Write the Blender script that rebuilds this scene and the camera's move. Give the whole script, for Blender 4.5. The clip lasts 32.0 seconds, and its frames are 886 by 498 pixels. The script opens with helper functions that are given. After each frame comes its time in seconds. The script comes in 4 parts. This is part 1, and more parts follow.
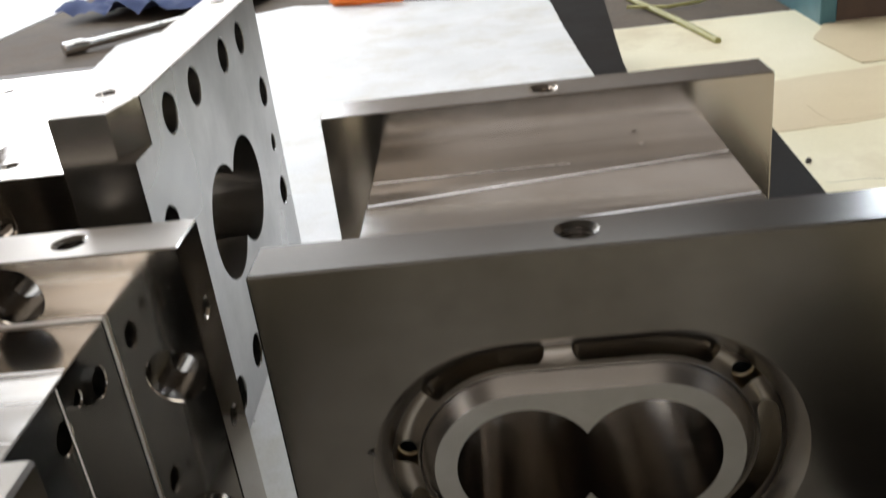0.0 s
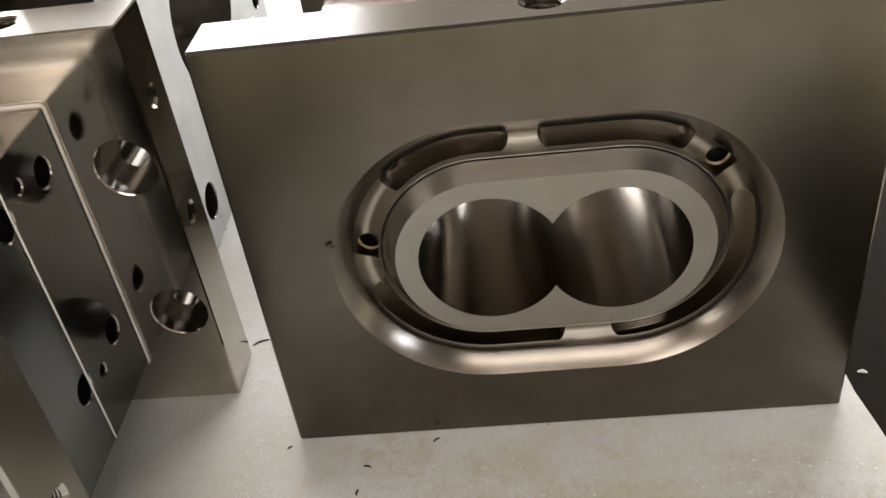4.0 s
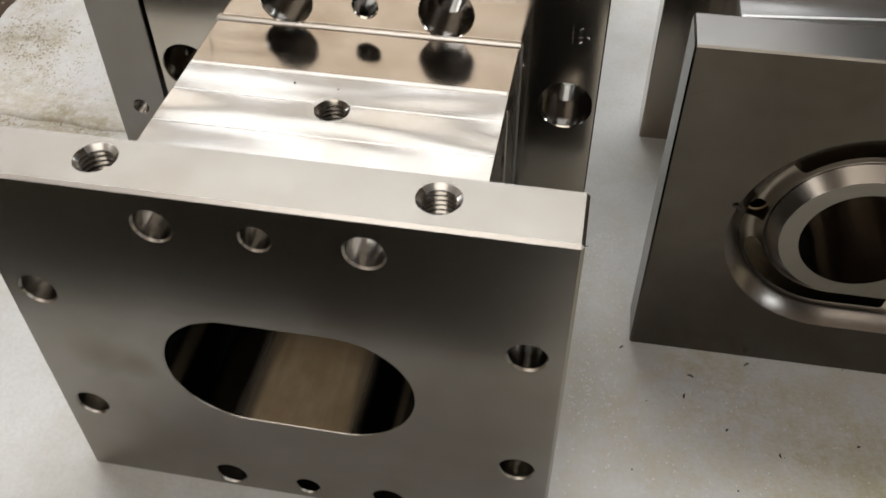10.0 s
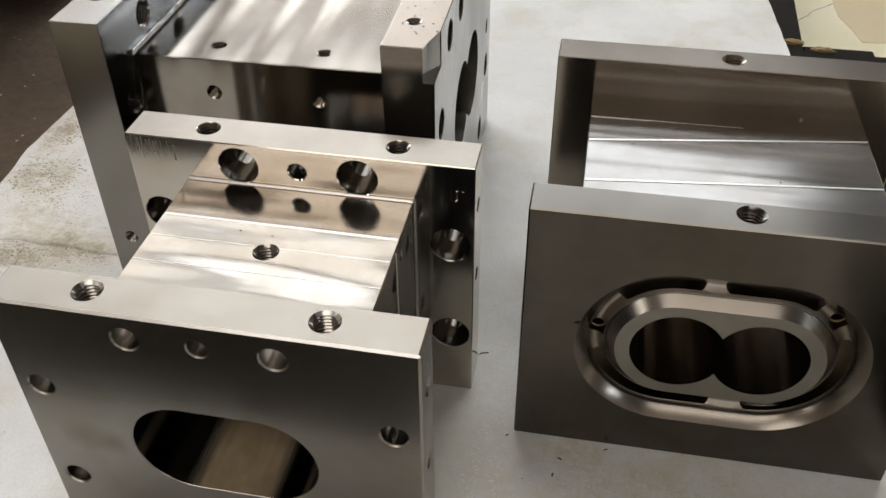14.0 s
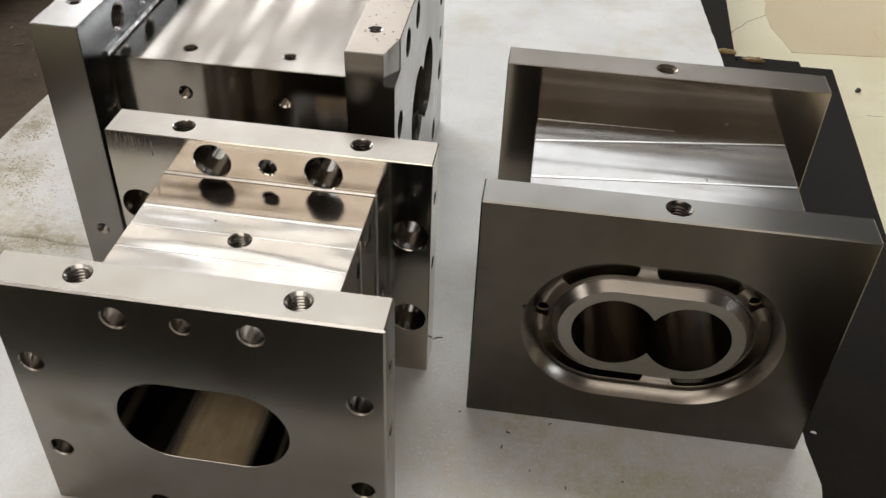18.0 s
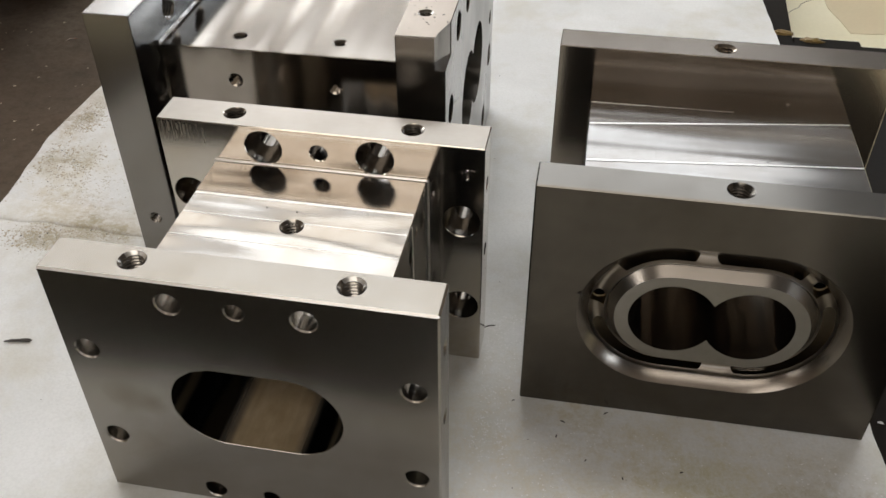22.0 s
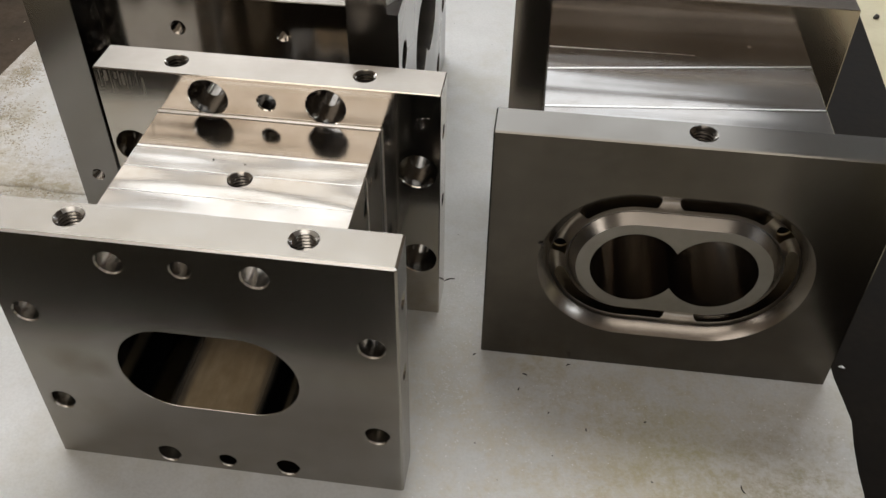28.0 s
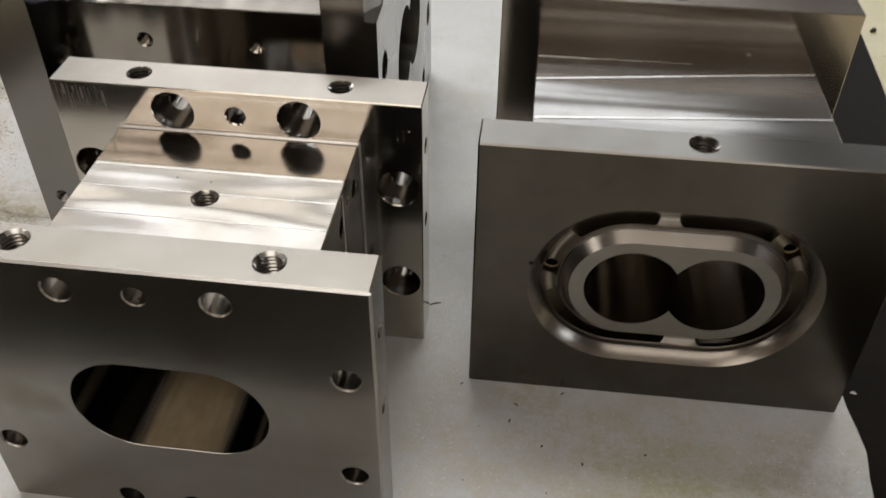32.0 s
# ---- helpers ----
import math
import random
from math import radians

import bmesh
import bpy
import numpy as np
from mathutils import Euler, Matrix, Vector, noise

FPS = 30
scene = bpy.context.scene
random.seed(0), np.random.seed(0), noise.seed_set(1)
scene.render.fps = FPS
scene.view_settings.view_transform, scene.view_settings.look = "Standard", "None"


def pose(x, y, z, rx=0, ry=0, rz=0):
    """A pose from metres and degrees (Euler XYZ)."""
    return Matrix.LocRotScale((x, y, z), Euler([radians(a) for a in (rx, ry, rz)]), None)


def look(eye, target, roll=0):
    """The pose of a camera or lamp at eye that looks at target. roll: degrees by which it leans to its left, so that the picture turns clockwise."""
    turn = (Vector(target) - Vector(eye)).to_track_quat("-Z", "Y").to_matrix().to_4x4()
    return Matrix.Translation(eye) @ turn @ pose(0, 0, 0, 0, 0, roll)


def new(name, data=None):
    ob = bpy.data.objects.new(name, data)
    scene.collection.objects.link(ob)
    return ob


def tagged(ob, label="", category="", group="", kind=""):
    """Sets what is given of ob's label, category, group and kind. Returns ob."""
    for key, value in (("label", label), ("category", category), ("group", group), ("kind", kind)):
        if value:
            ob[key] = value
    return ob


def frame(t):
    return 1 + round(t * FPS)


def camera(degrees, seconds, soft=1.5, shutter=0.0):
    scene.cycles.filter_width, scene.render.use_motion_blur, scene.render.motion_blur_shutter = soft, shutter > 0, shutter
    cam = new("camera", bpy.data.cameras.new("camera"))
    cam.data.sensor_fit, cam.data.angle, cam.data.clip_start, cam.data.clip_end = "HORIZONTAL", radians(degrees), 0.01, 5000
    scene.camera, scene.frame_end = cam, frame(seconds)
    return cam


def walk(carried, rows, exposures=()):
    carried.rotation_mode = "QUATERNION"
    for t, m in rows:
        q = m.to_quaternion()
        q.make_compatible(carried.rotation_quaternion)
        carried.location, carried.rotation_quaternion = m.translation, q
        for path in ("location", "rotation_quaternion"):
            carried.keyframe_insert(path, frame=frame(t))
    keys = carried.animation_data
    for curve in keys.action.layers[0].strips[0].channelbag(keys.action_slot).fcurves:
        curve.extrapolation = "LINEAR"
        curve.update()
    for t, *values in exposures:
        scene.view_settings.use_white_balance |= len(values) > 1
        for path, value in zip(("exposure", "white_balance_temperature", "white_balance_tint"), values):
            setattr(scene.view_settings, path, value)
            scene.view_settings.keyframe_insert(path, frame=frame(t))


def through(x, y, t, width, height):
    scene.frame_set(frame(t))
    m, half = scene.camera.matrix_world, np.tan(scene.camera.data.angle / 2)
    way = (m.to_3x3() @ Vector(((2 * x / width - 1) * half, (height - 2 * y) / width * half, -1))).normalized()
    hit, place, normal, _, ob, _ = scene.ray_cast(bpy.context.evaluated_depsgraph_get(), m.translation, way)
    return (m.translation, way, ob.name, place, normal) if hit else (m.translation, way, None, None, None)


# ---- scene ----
cam = camera(52.24, 32.0, shutter=0.5)
PATH = [
    (0, (-0.0056, 0.0016, 0.3174), (-0.03839, 0.45086, 0.10040), -7.22),
    (0.5, (-0.0001, 0.0049, 0.3064), (-0.04010, 0.43701, 0.05807), -7.77),
    (1, (0.0061, 0.0075, 0.3070), (-0.04228, 0.42925, 0.04286), -8.41),
    (1.5, (0.0050, 0.0023, 0.2999), (-0.04022, 0.42847, 0.04241), -8.35),
    (2, (0.0081, 0.0035, 0.3006), (-0.04126, 0.42629, 0.03830), -8.69),
    (2.5, (0.0070, 0.0037, 0.2993), (-0.04052, 0.42583, 0.03549), -8.66),
    (3, (0.0071, 0.0054, 0.2992), (-0.03950, 0.42068, 0.02459), -8.54),
    (3.5, (0.0062, 0.0070, 0.2945), (-0.03660, 0.41423, 0.00753), -8.15),
    (4, (0.0067, 0.0082, 0.2902), (-0.03486, 0.41116, -0.00287), -8.18),
    (4.5, (0.0100, 0.0071, 0.2902), (-0.02698, 0.40863, -0.00542), -7.82),
    (6.5, (0.0084, 0.0059, 0.2915), (-0.03165, 0.40459, -0.00757), -8.63),
    (7, (0.0069, 0.0059, 0.2928), (-0.03642, 0.40291, -0.00801), -9.03),
    (7.5, (0.0083, 0.0020, 0.2953), (-0.03601, 0.40283, -0.00019), -9.05),
    (8, (0.0033, 0.0012, 0.3083), (-0.04065, 0.39922, 0.00878), -9.32),
    (8.5, (-0.0442, -0.0144, 0.3458), (-0.10019, 0.37154, 0.03284), -8.76),
    (9, (-0.0876, -0.0280, 0.3700), (-0.14267, 0.34639, 0.04315), -2.60),
    (9.5, (-0.1171, -0.0311, 0.3834), (-0.18584, 0.32968, 0.04412), -2.05),
    (10, (-0.1387, -0.0373, 0.3745), (-0.20143, 0.30853, 0.01889), -0.51),
    (10.5, (-0.1218, -0.0426, 0.3936), (-0.19206, 0.29733, 0.03367), -0.87),
    (11, (-0.1044, -0.0578, 0.4094), (-0.16711, 0.29612, 0.06178), 0.66),
    (11.5, (-0.0759, -0.0755, 0.4362), (-0.14048, 0.28886, 0.09990), 0.63),
    (12, (-0.0732, -0.0955, 0.4509), (-0.13368, 0.28038, 0.12678), 0.66),
    (12.5, (-0.0687, -0.1046, 0.4613), (-0.13570, 0.28003, 0.14893), 0.16),
    (13, (-0.0673, -0.1071, 0.4646), (-0.13637, 0.27677, 0.15176), -0.14),
    (13.5, (-0.0681, -0.1061, 0.4624), (-0.13794, 0.27712, 0.14896), -0.22),
    (14, (-0.0698, -0.1121, 0.4663), (-0.14080, 0.26993, 0.15165), -0.37),
    (14.5, (-0.0699, -0.1145, 0.4688), (-0.14016, 0.26638, 0.15261), -0.37),
    (16.5, (-0.0700, -0.1366, 0.4814), (-0.13686, 0.24352, 0.16353), -0.14),
    (17, (-0.0700, -0.1433, 0.4858), (-0.13414, 0.23857, 0.16944), 0.30),
    (17.5, (-0.0690, -0.1454, 0.4863), (-0.11424, 0.24150, 0.17278), 2.22),
    (18, (-0.0688, -0.1553, 0.4915), (-0.11187, 0.23169, 0.17782), 2.44),
    (18.5, (-0.0716, -0.1634, 0.4967), (-0.11824, 0.22480, 0.18504), 2.13),
    (19, (-0.0723, -0.1622, 0.4960), (-0.12850, 0.22481, 0.18441), 1.22),
    (19.5, (-0.0729, -0.1586, 0.4923), (-0.13489, 0.22693, 0.17998), 0.59),
    (20, (-0.0726, -0.1545, 0.4890), (-0.13625, 0.23005, 0.17584), 0.37),
    (20.5, (-0.0729, -0.1528, 0.4865), (-0.13798, 0.23102, 0.17271), 0.20),
    (21, (-0.0732, -0.1531, 0.4862), (-0.13975, 0.22973, 0.17158), -0.01),
    (21.5, (-0.0726, -0.1529, 0.4856), (-0.14105, 0.22892, 0.17016), -0.25),
    (22, (-0.0737, -0.1514, 0.4826), (-0.14129, 0.22895, 0.16515), -0.25),
    (22.5, (-0.0738, -0.1495, 0.4810), (-0.13118, 0.22880, 0.15916), 0.60),
    (23, (-0.0718, -0.1524, 0.4806), (-0.10634, 0.22906, 0.15920), 2.79),
    (23.5, (-0.0717, -0.1530, 0.4809), (-0.10346, 0.22808, 0.15875), 2.91),
    (24, (-0.0721, -0.1530, 0.4800), (-0.10561, 0.22734, 0.15715), 2.37),
    (24.5, (-0.0735, -0.1501, 0.4783), (-0.10709, 0.22915, 0.15421), 2.16),
    (25, (-0.0726, -0.1517, 0.4790), (-0.10810, 0.22706, 0.15454), 1.89),
    (25.5, (-0.0736, -0.1525, 0.4787), (-0.11008, 0.22585, 0.15383), 1.78),
    (27.5, (-0.0752, -0.1449, 0.4715), (-0.11673, 0.22766, 0.14063), 1.10),
    (28, (-0.0744, -0.1398, 0.4679), (-0.11720, 0.22877, 0.13273), 0.87),
    (28.5, (-0.0744, -0.1504, 0.4781), (-0.11872, 0.21881, 0.14389), 0.71),
    (29, (-0.0733, -0.1627, 0.4913), (-0.12461, 0.23202, 0.18874), 0.47),
    (29.5, (-0.0741, -0.1606, 0.4888), (-0.12686, 0.24099, 0.19565), 0.57),
    (30, (-0.0736, -0.1552, 0.4831), (-0.12056, 0.24710, 0.18992), 1.17),
    (30.5, (-0.0729, -0.1545, 0.4824), (-0.10432, 0.24879, 0.18849), 2.50),
    (31, (-0.0730, -0.1526, 0.4796), (-0.10462, 0.24798, 0.18206), 2.41),
    (31.5, (-0.0736, -0.1362, 0.4628), (-0.10608, 0.25527, 0.15339), 2.16),
    (32, (-0.0709, -0.1115, 0.4420), (-0.11190, 0.26586, 0.11660), 0.60),
]
EXPOSURES = ((0, 0.0, 6000, 10), (0.5, 0.26, 6050, 10), (1.5, 0.53, 6150, 10), (3, 0.5, 6200, 10), (3.6, 0.74, 6350, 10), (8, 0.7, 6350, 10), (9, 0.1, 6300, 10), (10, -0.25, 6300, 10), (11.2, -0.25, 6300, 10), (12, -0.15, 6300, 10), (12.8, -0.25, 6300, 10),
             (22, -0.27, 6300, 10), (24, -0.34, 6300, 10), (28, -0.37, 6300, 10), (30, -0.28, 6300, 10), (32, -0.42, 6300, 10))
walk(cam, [(t, look(eye, target, roll)) for t, eye, target, roll in PATH], EXPOSURES)

from mathutils import geometry as geo

# ---- light ----
world = bpy.data.worlds.new("world")
scene.world = world
world.use_nodes = True
wn = world.node_tree.nodes
sky = wn.new("ShaderNodeTexSky")
sky.sky_type, sky.sun_disc, sky.sun_elevation, sky.sun_rotation = "NISHITA", False, radians(35), radians(-30)
world.node_tree.links.new(sky.outputs[0], wn["Background"].inputs[0])
wn["Background"].inputs[1].default_value = 0.1


def window_lamp(name, watts, x, y, z, width, height, target, colour=(1, 1, 1)):
    data = bpy.data.lights.new(name, "AREA")
    data.shape, data.size, data.size_y, data.energy, data.color = "RECTANGLE", width, height, watts, colour
    ob = new(name, data)
    ob.matrix_world = look((x, y, z), target)
    return ob


window_lamp("window_light", 340, -4.2, 10.95, 3.0, 4.6, 3.0, (-4.2, 0, 3.0), (1.0, 0.99, 0.97))
window_lamp("side_window_light", 240, -6.95, 6.0, 3.0, 6.0, 2.6, (0, 6.0, 3.0), (1.0, 0.99, 0.97))
window_lamp("small_window_light", 150, 5.6, 10.95, 4.4, 1.4, 1.6, (5.6, 0, 4.4), (0.9, 0.95, 1.0))
window_lamp("roof_light", 255, -1.0, 2.8, 5.75, 6.0, 1.6, (-1.0, 2.8, 0), (1.0, 0.95, 0.88))
window_lamp("far_roof_light", 165, -1.9, 5.95, 5.75, 8.6, 2.1, (-1.9, 5.95, 0), (1.0, 0.97, 0.92))
window_lamp("far_roof_light", 300, -1.9, 9.15, 5.75, 8.6, 3.0, (-1.9, 9.15, 0), (0.96, 0.98, 1.0))
window_lamp("near_roof_light", 92, -0.3, -3.7, 5.75, 5.0, 1.7, (-0.3, -3.7, 0), (1.0, 0.91, 0.80))
window_lamp("east_window_light", 70, 6.95, -3.6, 3.2, 1.6, 1.6, (0, -3.6, 3.2), (0.88, 0.94, 1.0))
window_lamp("west_front_window_light", 70, -6.95, -3.5, 4.1, 1.6, 1.6, (0, -3.5, 4.1), (1.0, 0.93, 0.84))
window_lamp("south_window_light", 75, -1.9, -4.95, 3.5, 3.0, 2.2, (-1.9, 0, 3.5), (1.0, 0.89, 0.77))
window_lamp("south_door_light", 38, 1.1, -4.95, 1.55, 3.0, 1.9, (1.1, 0, 1.55), (1.0, 0.91, 0.82))


# ---- materials ----
def nodes_of(name):
    m = bpy.data.materials.new(name)
    m.use_nodes = True
    return m, m.node_tree.nodes, m.node_tree.links, m.node_tree.nodes["Principled BSDF"]


def ramp(n, l, source, stops):
    r = n.new("ShaderNodeValToRGB")
    while len(r.color_ramp.elements) < len(stops):
        r.color_ramp.elements.new(0.5)
    for e, (p, c) in zip(r.color_ramp.elements, stops):
        e.position, e.color = p, (c, c, c, 1) if isinstance(c, (int, float)) else (*c, 1)
    l.new(source, r.inputs[0])
    return r.outputs[0]


def noise_tex(n, l, scale, detail=4.0, stretch=(1, 1, 1), coord="Object", rough=0.55):
    tc, mp, tx = n.new("ShaderNodeTexCoord"), n.new("ShaderNodeMapping"), n.new("ShaderNodeTexNoise")
    mp.inputs["Scale"].default_value = stretch
    tx.inputs["Scale"].default_value, tx.inputs["Detail"].default_value, tx.inputs["Roughness"].default_value = scale, detail, rough
    l.new(tc.outputs[coord], mp.inputs[0])
    l.new(mp.outputs[0], tx.inputs[0])
    return tx.outputs[0]


def mix(n, l, fac, a, b):
    m = n.new("ShaderNodeMix")
    m.data_type = "RGBA"
    for k, v in ((0, fac), (6, a), (7, b)):
        if isinstance(v, bpy.types.NodeSocket):
            l.new(v, m.inputs[k])
        else:
            m.inputs[k].default_value = v if k == 0 else (*v, 1)
    return m.outputs[2]


def bump(n, l, b, height, strength, distance):
    bp = n.new("ShaderNodeBump")
    bp.inputs["Strength"].default_value, bp.inputs["Distance"].default_value = strength, distance
    l.new(height, bp.inputs["Height"])
    l.new(bp.outputs[0], b.inputs["Normal"])


def steel(name, dark, light, rough, grain=(2, 60, 60), grit=0.02, wave=0.0, along=None, swell=None, stretch=0.45, blots=()):
    """Ground or milled steel: the grain runs along the axis with the smallest stretch. wave: unevenness left by the cutter's passes; swell: broader rise and fall, as stretches and a depth."""
    m, n, l, b = nodes_of(name)
    b.inputs["Metallic"].default_value = 1.0
    if along:
        way = n.new("ShaderNodeCombineXYZ")
        for k in range(3):
            way.inputs[k].default_value = along[k]
        l.new(way.outputs[0], b.inputs["Tangent"])
        b.inputs["Anisotropic"].default_value = stretch
    cloud = noise_tex(n, l, 16, 5, rough=0.65)
    line = noise_tex(n, l, 14, 3, grain)
    tone = mix(n, l, ramp(n, l, cloud, ((0.32, 0), (0.7, 1))), dark, light)
    for x, y, z, radius, colour in blots:
        tc, far, add, mr = n.new("ShaderNodeTexCoord"), n.new("ShaderNodeVectorMath"), n.new("ShaderNodeMath"), n.new("ShaderNodeMapRange")
        far.operation, add.operation = "DISTANCE", "MULTIPLY_ADD"
        far.inputs[1].default_value, add.inputs[1].default_value = (x, y, z), radius * 1.6
        l.new(tc.outputs["Object"], far.inputs[0])
        l.new(noise_tex(n, l, 70, 6, rough=0.7), add.inputs[0])
        l.new(far.outputs["Value"], add.inputs[2])
        mr.inputs["From Min"].default_value, mr.inputs["From Max"].default_value = radius * 0.9, radius * 1.9
        mr.inputs["To Min"].default_value, mr.inputs["To Max"].default_value = 0.6, 0.0
        l.new(add.outputs[0], mr.inputs[0])
        tone = mix(n, l, mr.outputs[0], tone, colour)
    l.new(mix(n, l, ramp(n, l, line, ((0.35, 0.0), (0.75, 0.1))), tone, tuple(0.75 * c for c in dark)), b.inputs["Base Color"])
    rr = n.new("ShaderNodeMapRange")
    rr.inputs["From Min"].default_value, rr.inputs["From Max"].default_value = 0.3, 0.7
    rr.inputs["To Min"].default_value, rr.inputs["To Max"].default_value = rough - grit, rough + grit
    l.new(noise_tex(n, l, 9, 1.5, rough=0.5), rr.inputs[0])
    l.new(rr.outputs[0], b.inputs["Roughness"])
    if wave:
        last = n.new("ShaderNodeBump")
        last.inputs["Strength"].default_value, last.inputs["Distance"].default_value = wave, 0.002
        l.new(noise_tex(n, l, 1.0, 1.5, tuple(0.7 * g if g > 10 else g for g in grain)), last.inputs["Height"])
        if swell:
            broad = n.new("ShaderNodeBump")
            broad.inputs["Strength"].default_value, broad.inputs["Distance"].default_value = 1.0, swell[3]
            l.new(noise_tex(n, l, 1.0, 0.6, swell[:3]), broad.inputs["Height"])
            l.new(broad.outputs[0], last.inputs["Normal"])
        l.new(last.outputs[0], b.inputs["Normal"])
    return m


def banded_tunnel(name, brown, pale, bare):
    """Steel walls of an oval passage: streaky brown front band, dark reflections painted around."""
    m, n, l, b = nodes_of(name)
    cloud, line = noise_tex(n, l, 55, 5, (1, 0.5, 1), rough=0.65), noise_tex(n, l, 9, 4, (14, 0.8, 1))
    tone = mix(n, l, ramp(n, l, cloud, ((0.36, 0), (0.66, 1))), brown, pale)
    tone = mix(n, l, ramp(n, l, line, ((0.45, 0.0), (0.7, 0.28))), tone, tuple(0.55 * c for c in brown))
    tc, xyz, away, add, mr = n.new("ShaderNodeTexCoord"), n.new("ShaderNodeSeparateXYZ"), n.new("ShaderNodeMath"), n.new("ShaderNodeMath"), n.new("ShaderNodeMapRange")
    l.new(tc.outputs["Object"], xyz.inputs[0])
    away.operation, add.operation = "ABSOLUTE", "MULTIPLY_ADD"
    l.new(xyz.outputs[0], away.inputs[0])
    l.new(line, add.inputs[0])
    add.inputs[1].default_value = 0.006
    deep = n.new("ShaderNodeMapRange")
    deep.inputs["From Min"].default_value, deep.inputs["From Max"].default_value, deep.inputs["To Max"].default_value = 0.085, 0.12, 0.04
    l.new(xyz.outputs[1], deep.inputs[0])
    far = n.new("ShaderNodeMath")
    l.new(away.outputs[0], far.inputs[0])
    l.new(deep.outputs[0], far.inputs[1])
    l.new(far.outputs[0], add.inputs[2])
    # Beyond the brown band the colour itself turns dark, like the walls' reflections.
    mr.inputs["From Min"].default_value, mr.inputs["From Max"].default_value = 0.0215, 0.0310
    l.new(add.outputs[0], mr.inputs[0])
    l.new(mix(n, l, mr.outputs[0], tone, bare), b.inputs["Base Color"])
    bared = n.new("ShaderNodeMapRange")
    bared.inputs["To Min"].default_value = 0.35
    l.new(mr.outputs[0], bared.inputs[0])
    l.new(bared.outputs[0], b.inputs["Metallic"])
    gloss = n.new("ShaderNodeMapRange")
    gloss.inputs["To Min"].default_value, gloss.inputs["To Max"].default_value = 0.4, 0.17
    l.new(mr.outputs[0], gloss.inputs[0])
    l.new(gloss.outputs[0], b.inputs["Roughness"])
    return m


def rough_surface(name, stops, scale, rough, fine=400, bumped=0.3, distance=0.002, metal=0.0, stain=None, spots=(), mottle=0.25):
    m, n, l, b = nodes_of(name)
    b.inputs["Metallic"].default_value = metal
    big, small = noise_tex(n, l, scale, 6), noise_tex(n, l, fine, 4)
    col = ramp(n, l, big, stops)
    col = mix(n, l, ramp(n, l, small, ((0.35, mottle), (0.6, 0.0))), col, tuple(0.6 * c for c in stops[0][1]))
    if stain:
        colour, where, low, high = stain
        col = mix(n, l, ramp(n, l, noise_tex(n, l, where, 5, rough=0.7), ((low, 0.0), (high, 0.75))), col, colour)
    for x, y, radius, colour in spots:
        tc, far, add, mr = n.new("ShaderNodeTexCoord"), n.new("ShaderNodeVectorMath"), n.new("ShaderNodeMath"), n.new("ShaderNodeMapRange")
        far.operation, add.operation = "DISTANCE", "MULTIPLY_ADD"
        far.inputs[1].default_value = (x, y, 0)
        l.new(tc.outputs["Object"], far.inputs[0])
        l.new(noise_tex(n, l, 45, 6, rough=0.75), add.inputs[0])
        add.inputs[1].default_value = radius * 2.2
        l.new(far.outputs["Value"], add.inputs[2])
        mr.inputs["From Min"].default_value, mr.inputs["From Max"].default_value = radius * 1.05, radius * 2.1
        mr.inputs["To Min"].default_value, mr.inputs["To Max"].default_value = 0.85, 0.0
        l.new(add.outputs[0], mr.inputs[0])
        crust = n.new("ShaderNodeMath")
        crust.operation = "MULTIPLY"
        l.new(mr.outputs[0], crust.inputs[0])
        l.new(ramp(n, l, noise_tex(n, l, 150, 8, rough=0.8), ((0.42, 0.25), (0.58, 1.0))), crust.inputs[1])
        col = mix(n, l, crust.outputs[0], col, colour)
    l.new(col, b.inputs["Base Color"])
    rr = n.new("ShaderNodeMapRange")
    rr.inputs["To Min"].default_value, rr.inputs["To Max"].default_value = rough - 0.12, rough + 0.12
    l.new(big, rr.inputs[0])
    l.new(rr.outputs[0], b.inputs["Roughness"])
    bump(n, l, b, small, bumped, distance)
    return m


def plain(name, colour, rough, metal=0.0, scale=30):
    m, n, l, b = nodes_of(name)
    l.new(mix(n, l, ramp(n, l, noise_tex(n, l, scale, 5), ((0.35, 0), (0.7, 1))), tuple(0.8 * c for c in colour), colour), b.inputs["Base Color"])
    b.inputs["Roughness"].default_value, b.inputs["Metallic"].default_value = rough, metal
    bump(n, l, b, noise_tex(n, l, scale * 8, 3), 0.15, 0.001)
    return m


GROUND = steel("ground_steel", (0.27, 0.248, 0.215), (0.345, 0.33, 0.305), 0.25, along=(1, 0.15, 0.02), stretch=0.8, blots=((-0.078, 0, 0.085, 0.014, (0.17, 0.145, 0.10)), (-0.062, 0, 0.083, 0.010, (0.19, 0.165, 0.12)), (0.03, 0, 0.135, 0.02, (0.20, 0.16, 0.125))))
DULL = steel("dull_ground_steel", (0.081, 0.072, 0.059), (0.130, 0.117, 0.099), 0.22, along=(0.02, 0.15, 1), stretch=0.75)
# Paler copy of DULL for the lit top; the scratches share it.
SCUFF_LIT = steel("scuffed_lit_steel", (0.132, 0.121, 0.106), (0.172, 0.163, 0.147), 0.18, along=(1, 0.15, 0.02))
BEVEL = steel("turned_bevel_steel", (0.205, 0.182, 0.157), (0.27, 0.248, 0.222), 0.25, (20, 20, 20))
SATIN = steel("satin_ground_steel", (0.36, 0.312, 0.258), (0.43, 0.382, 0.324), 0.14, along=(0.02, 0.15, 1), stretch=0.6)
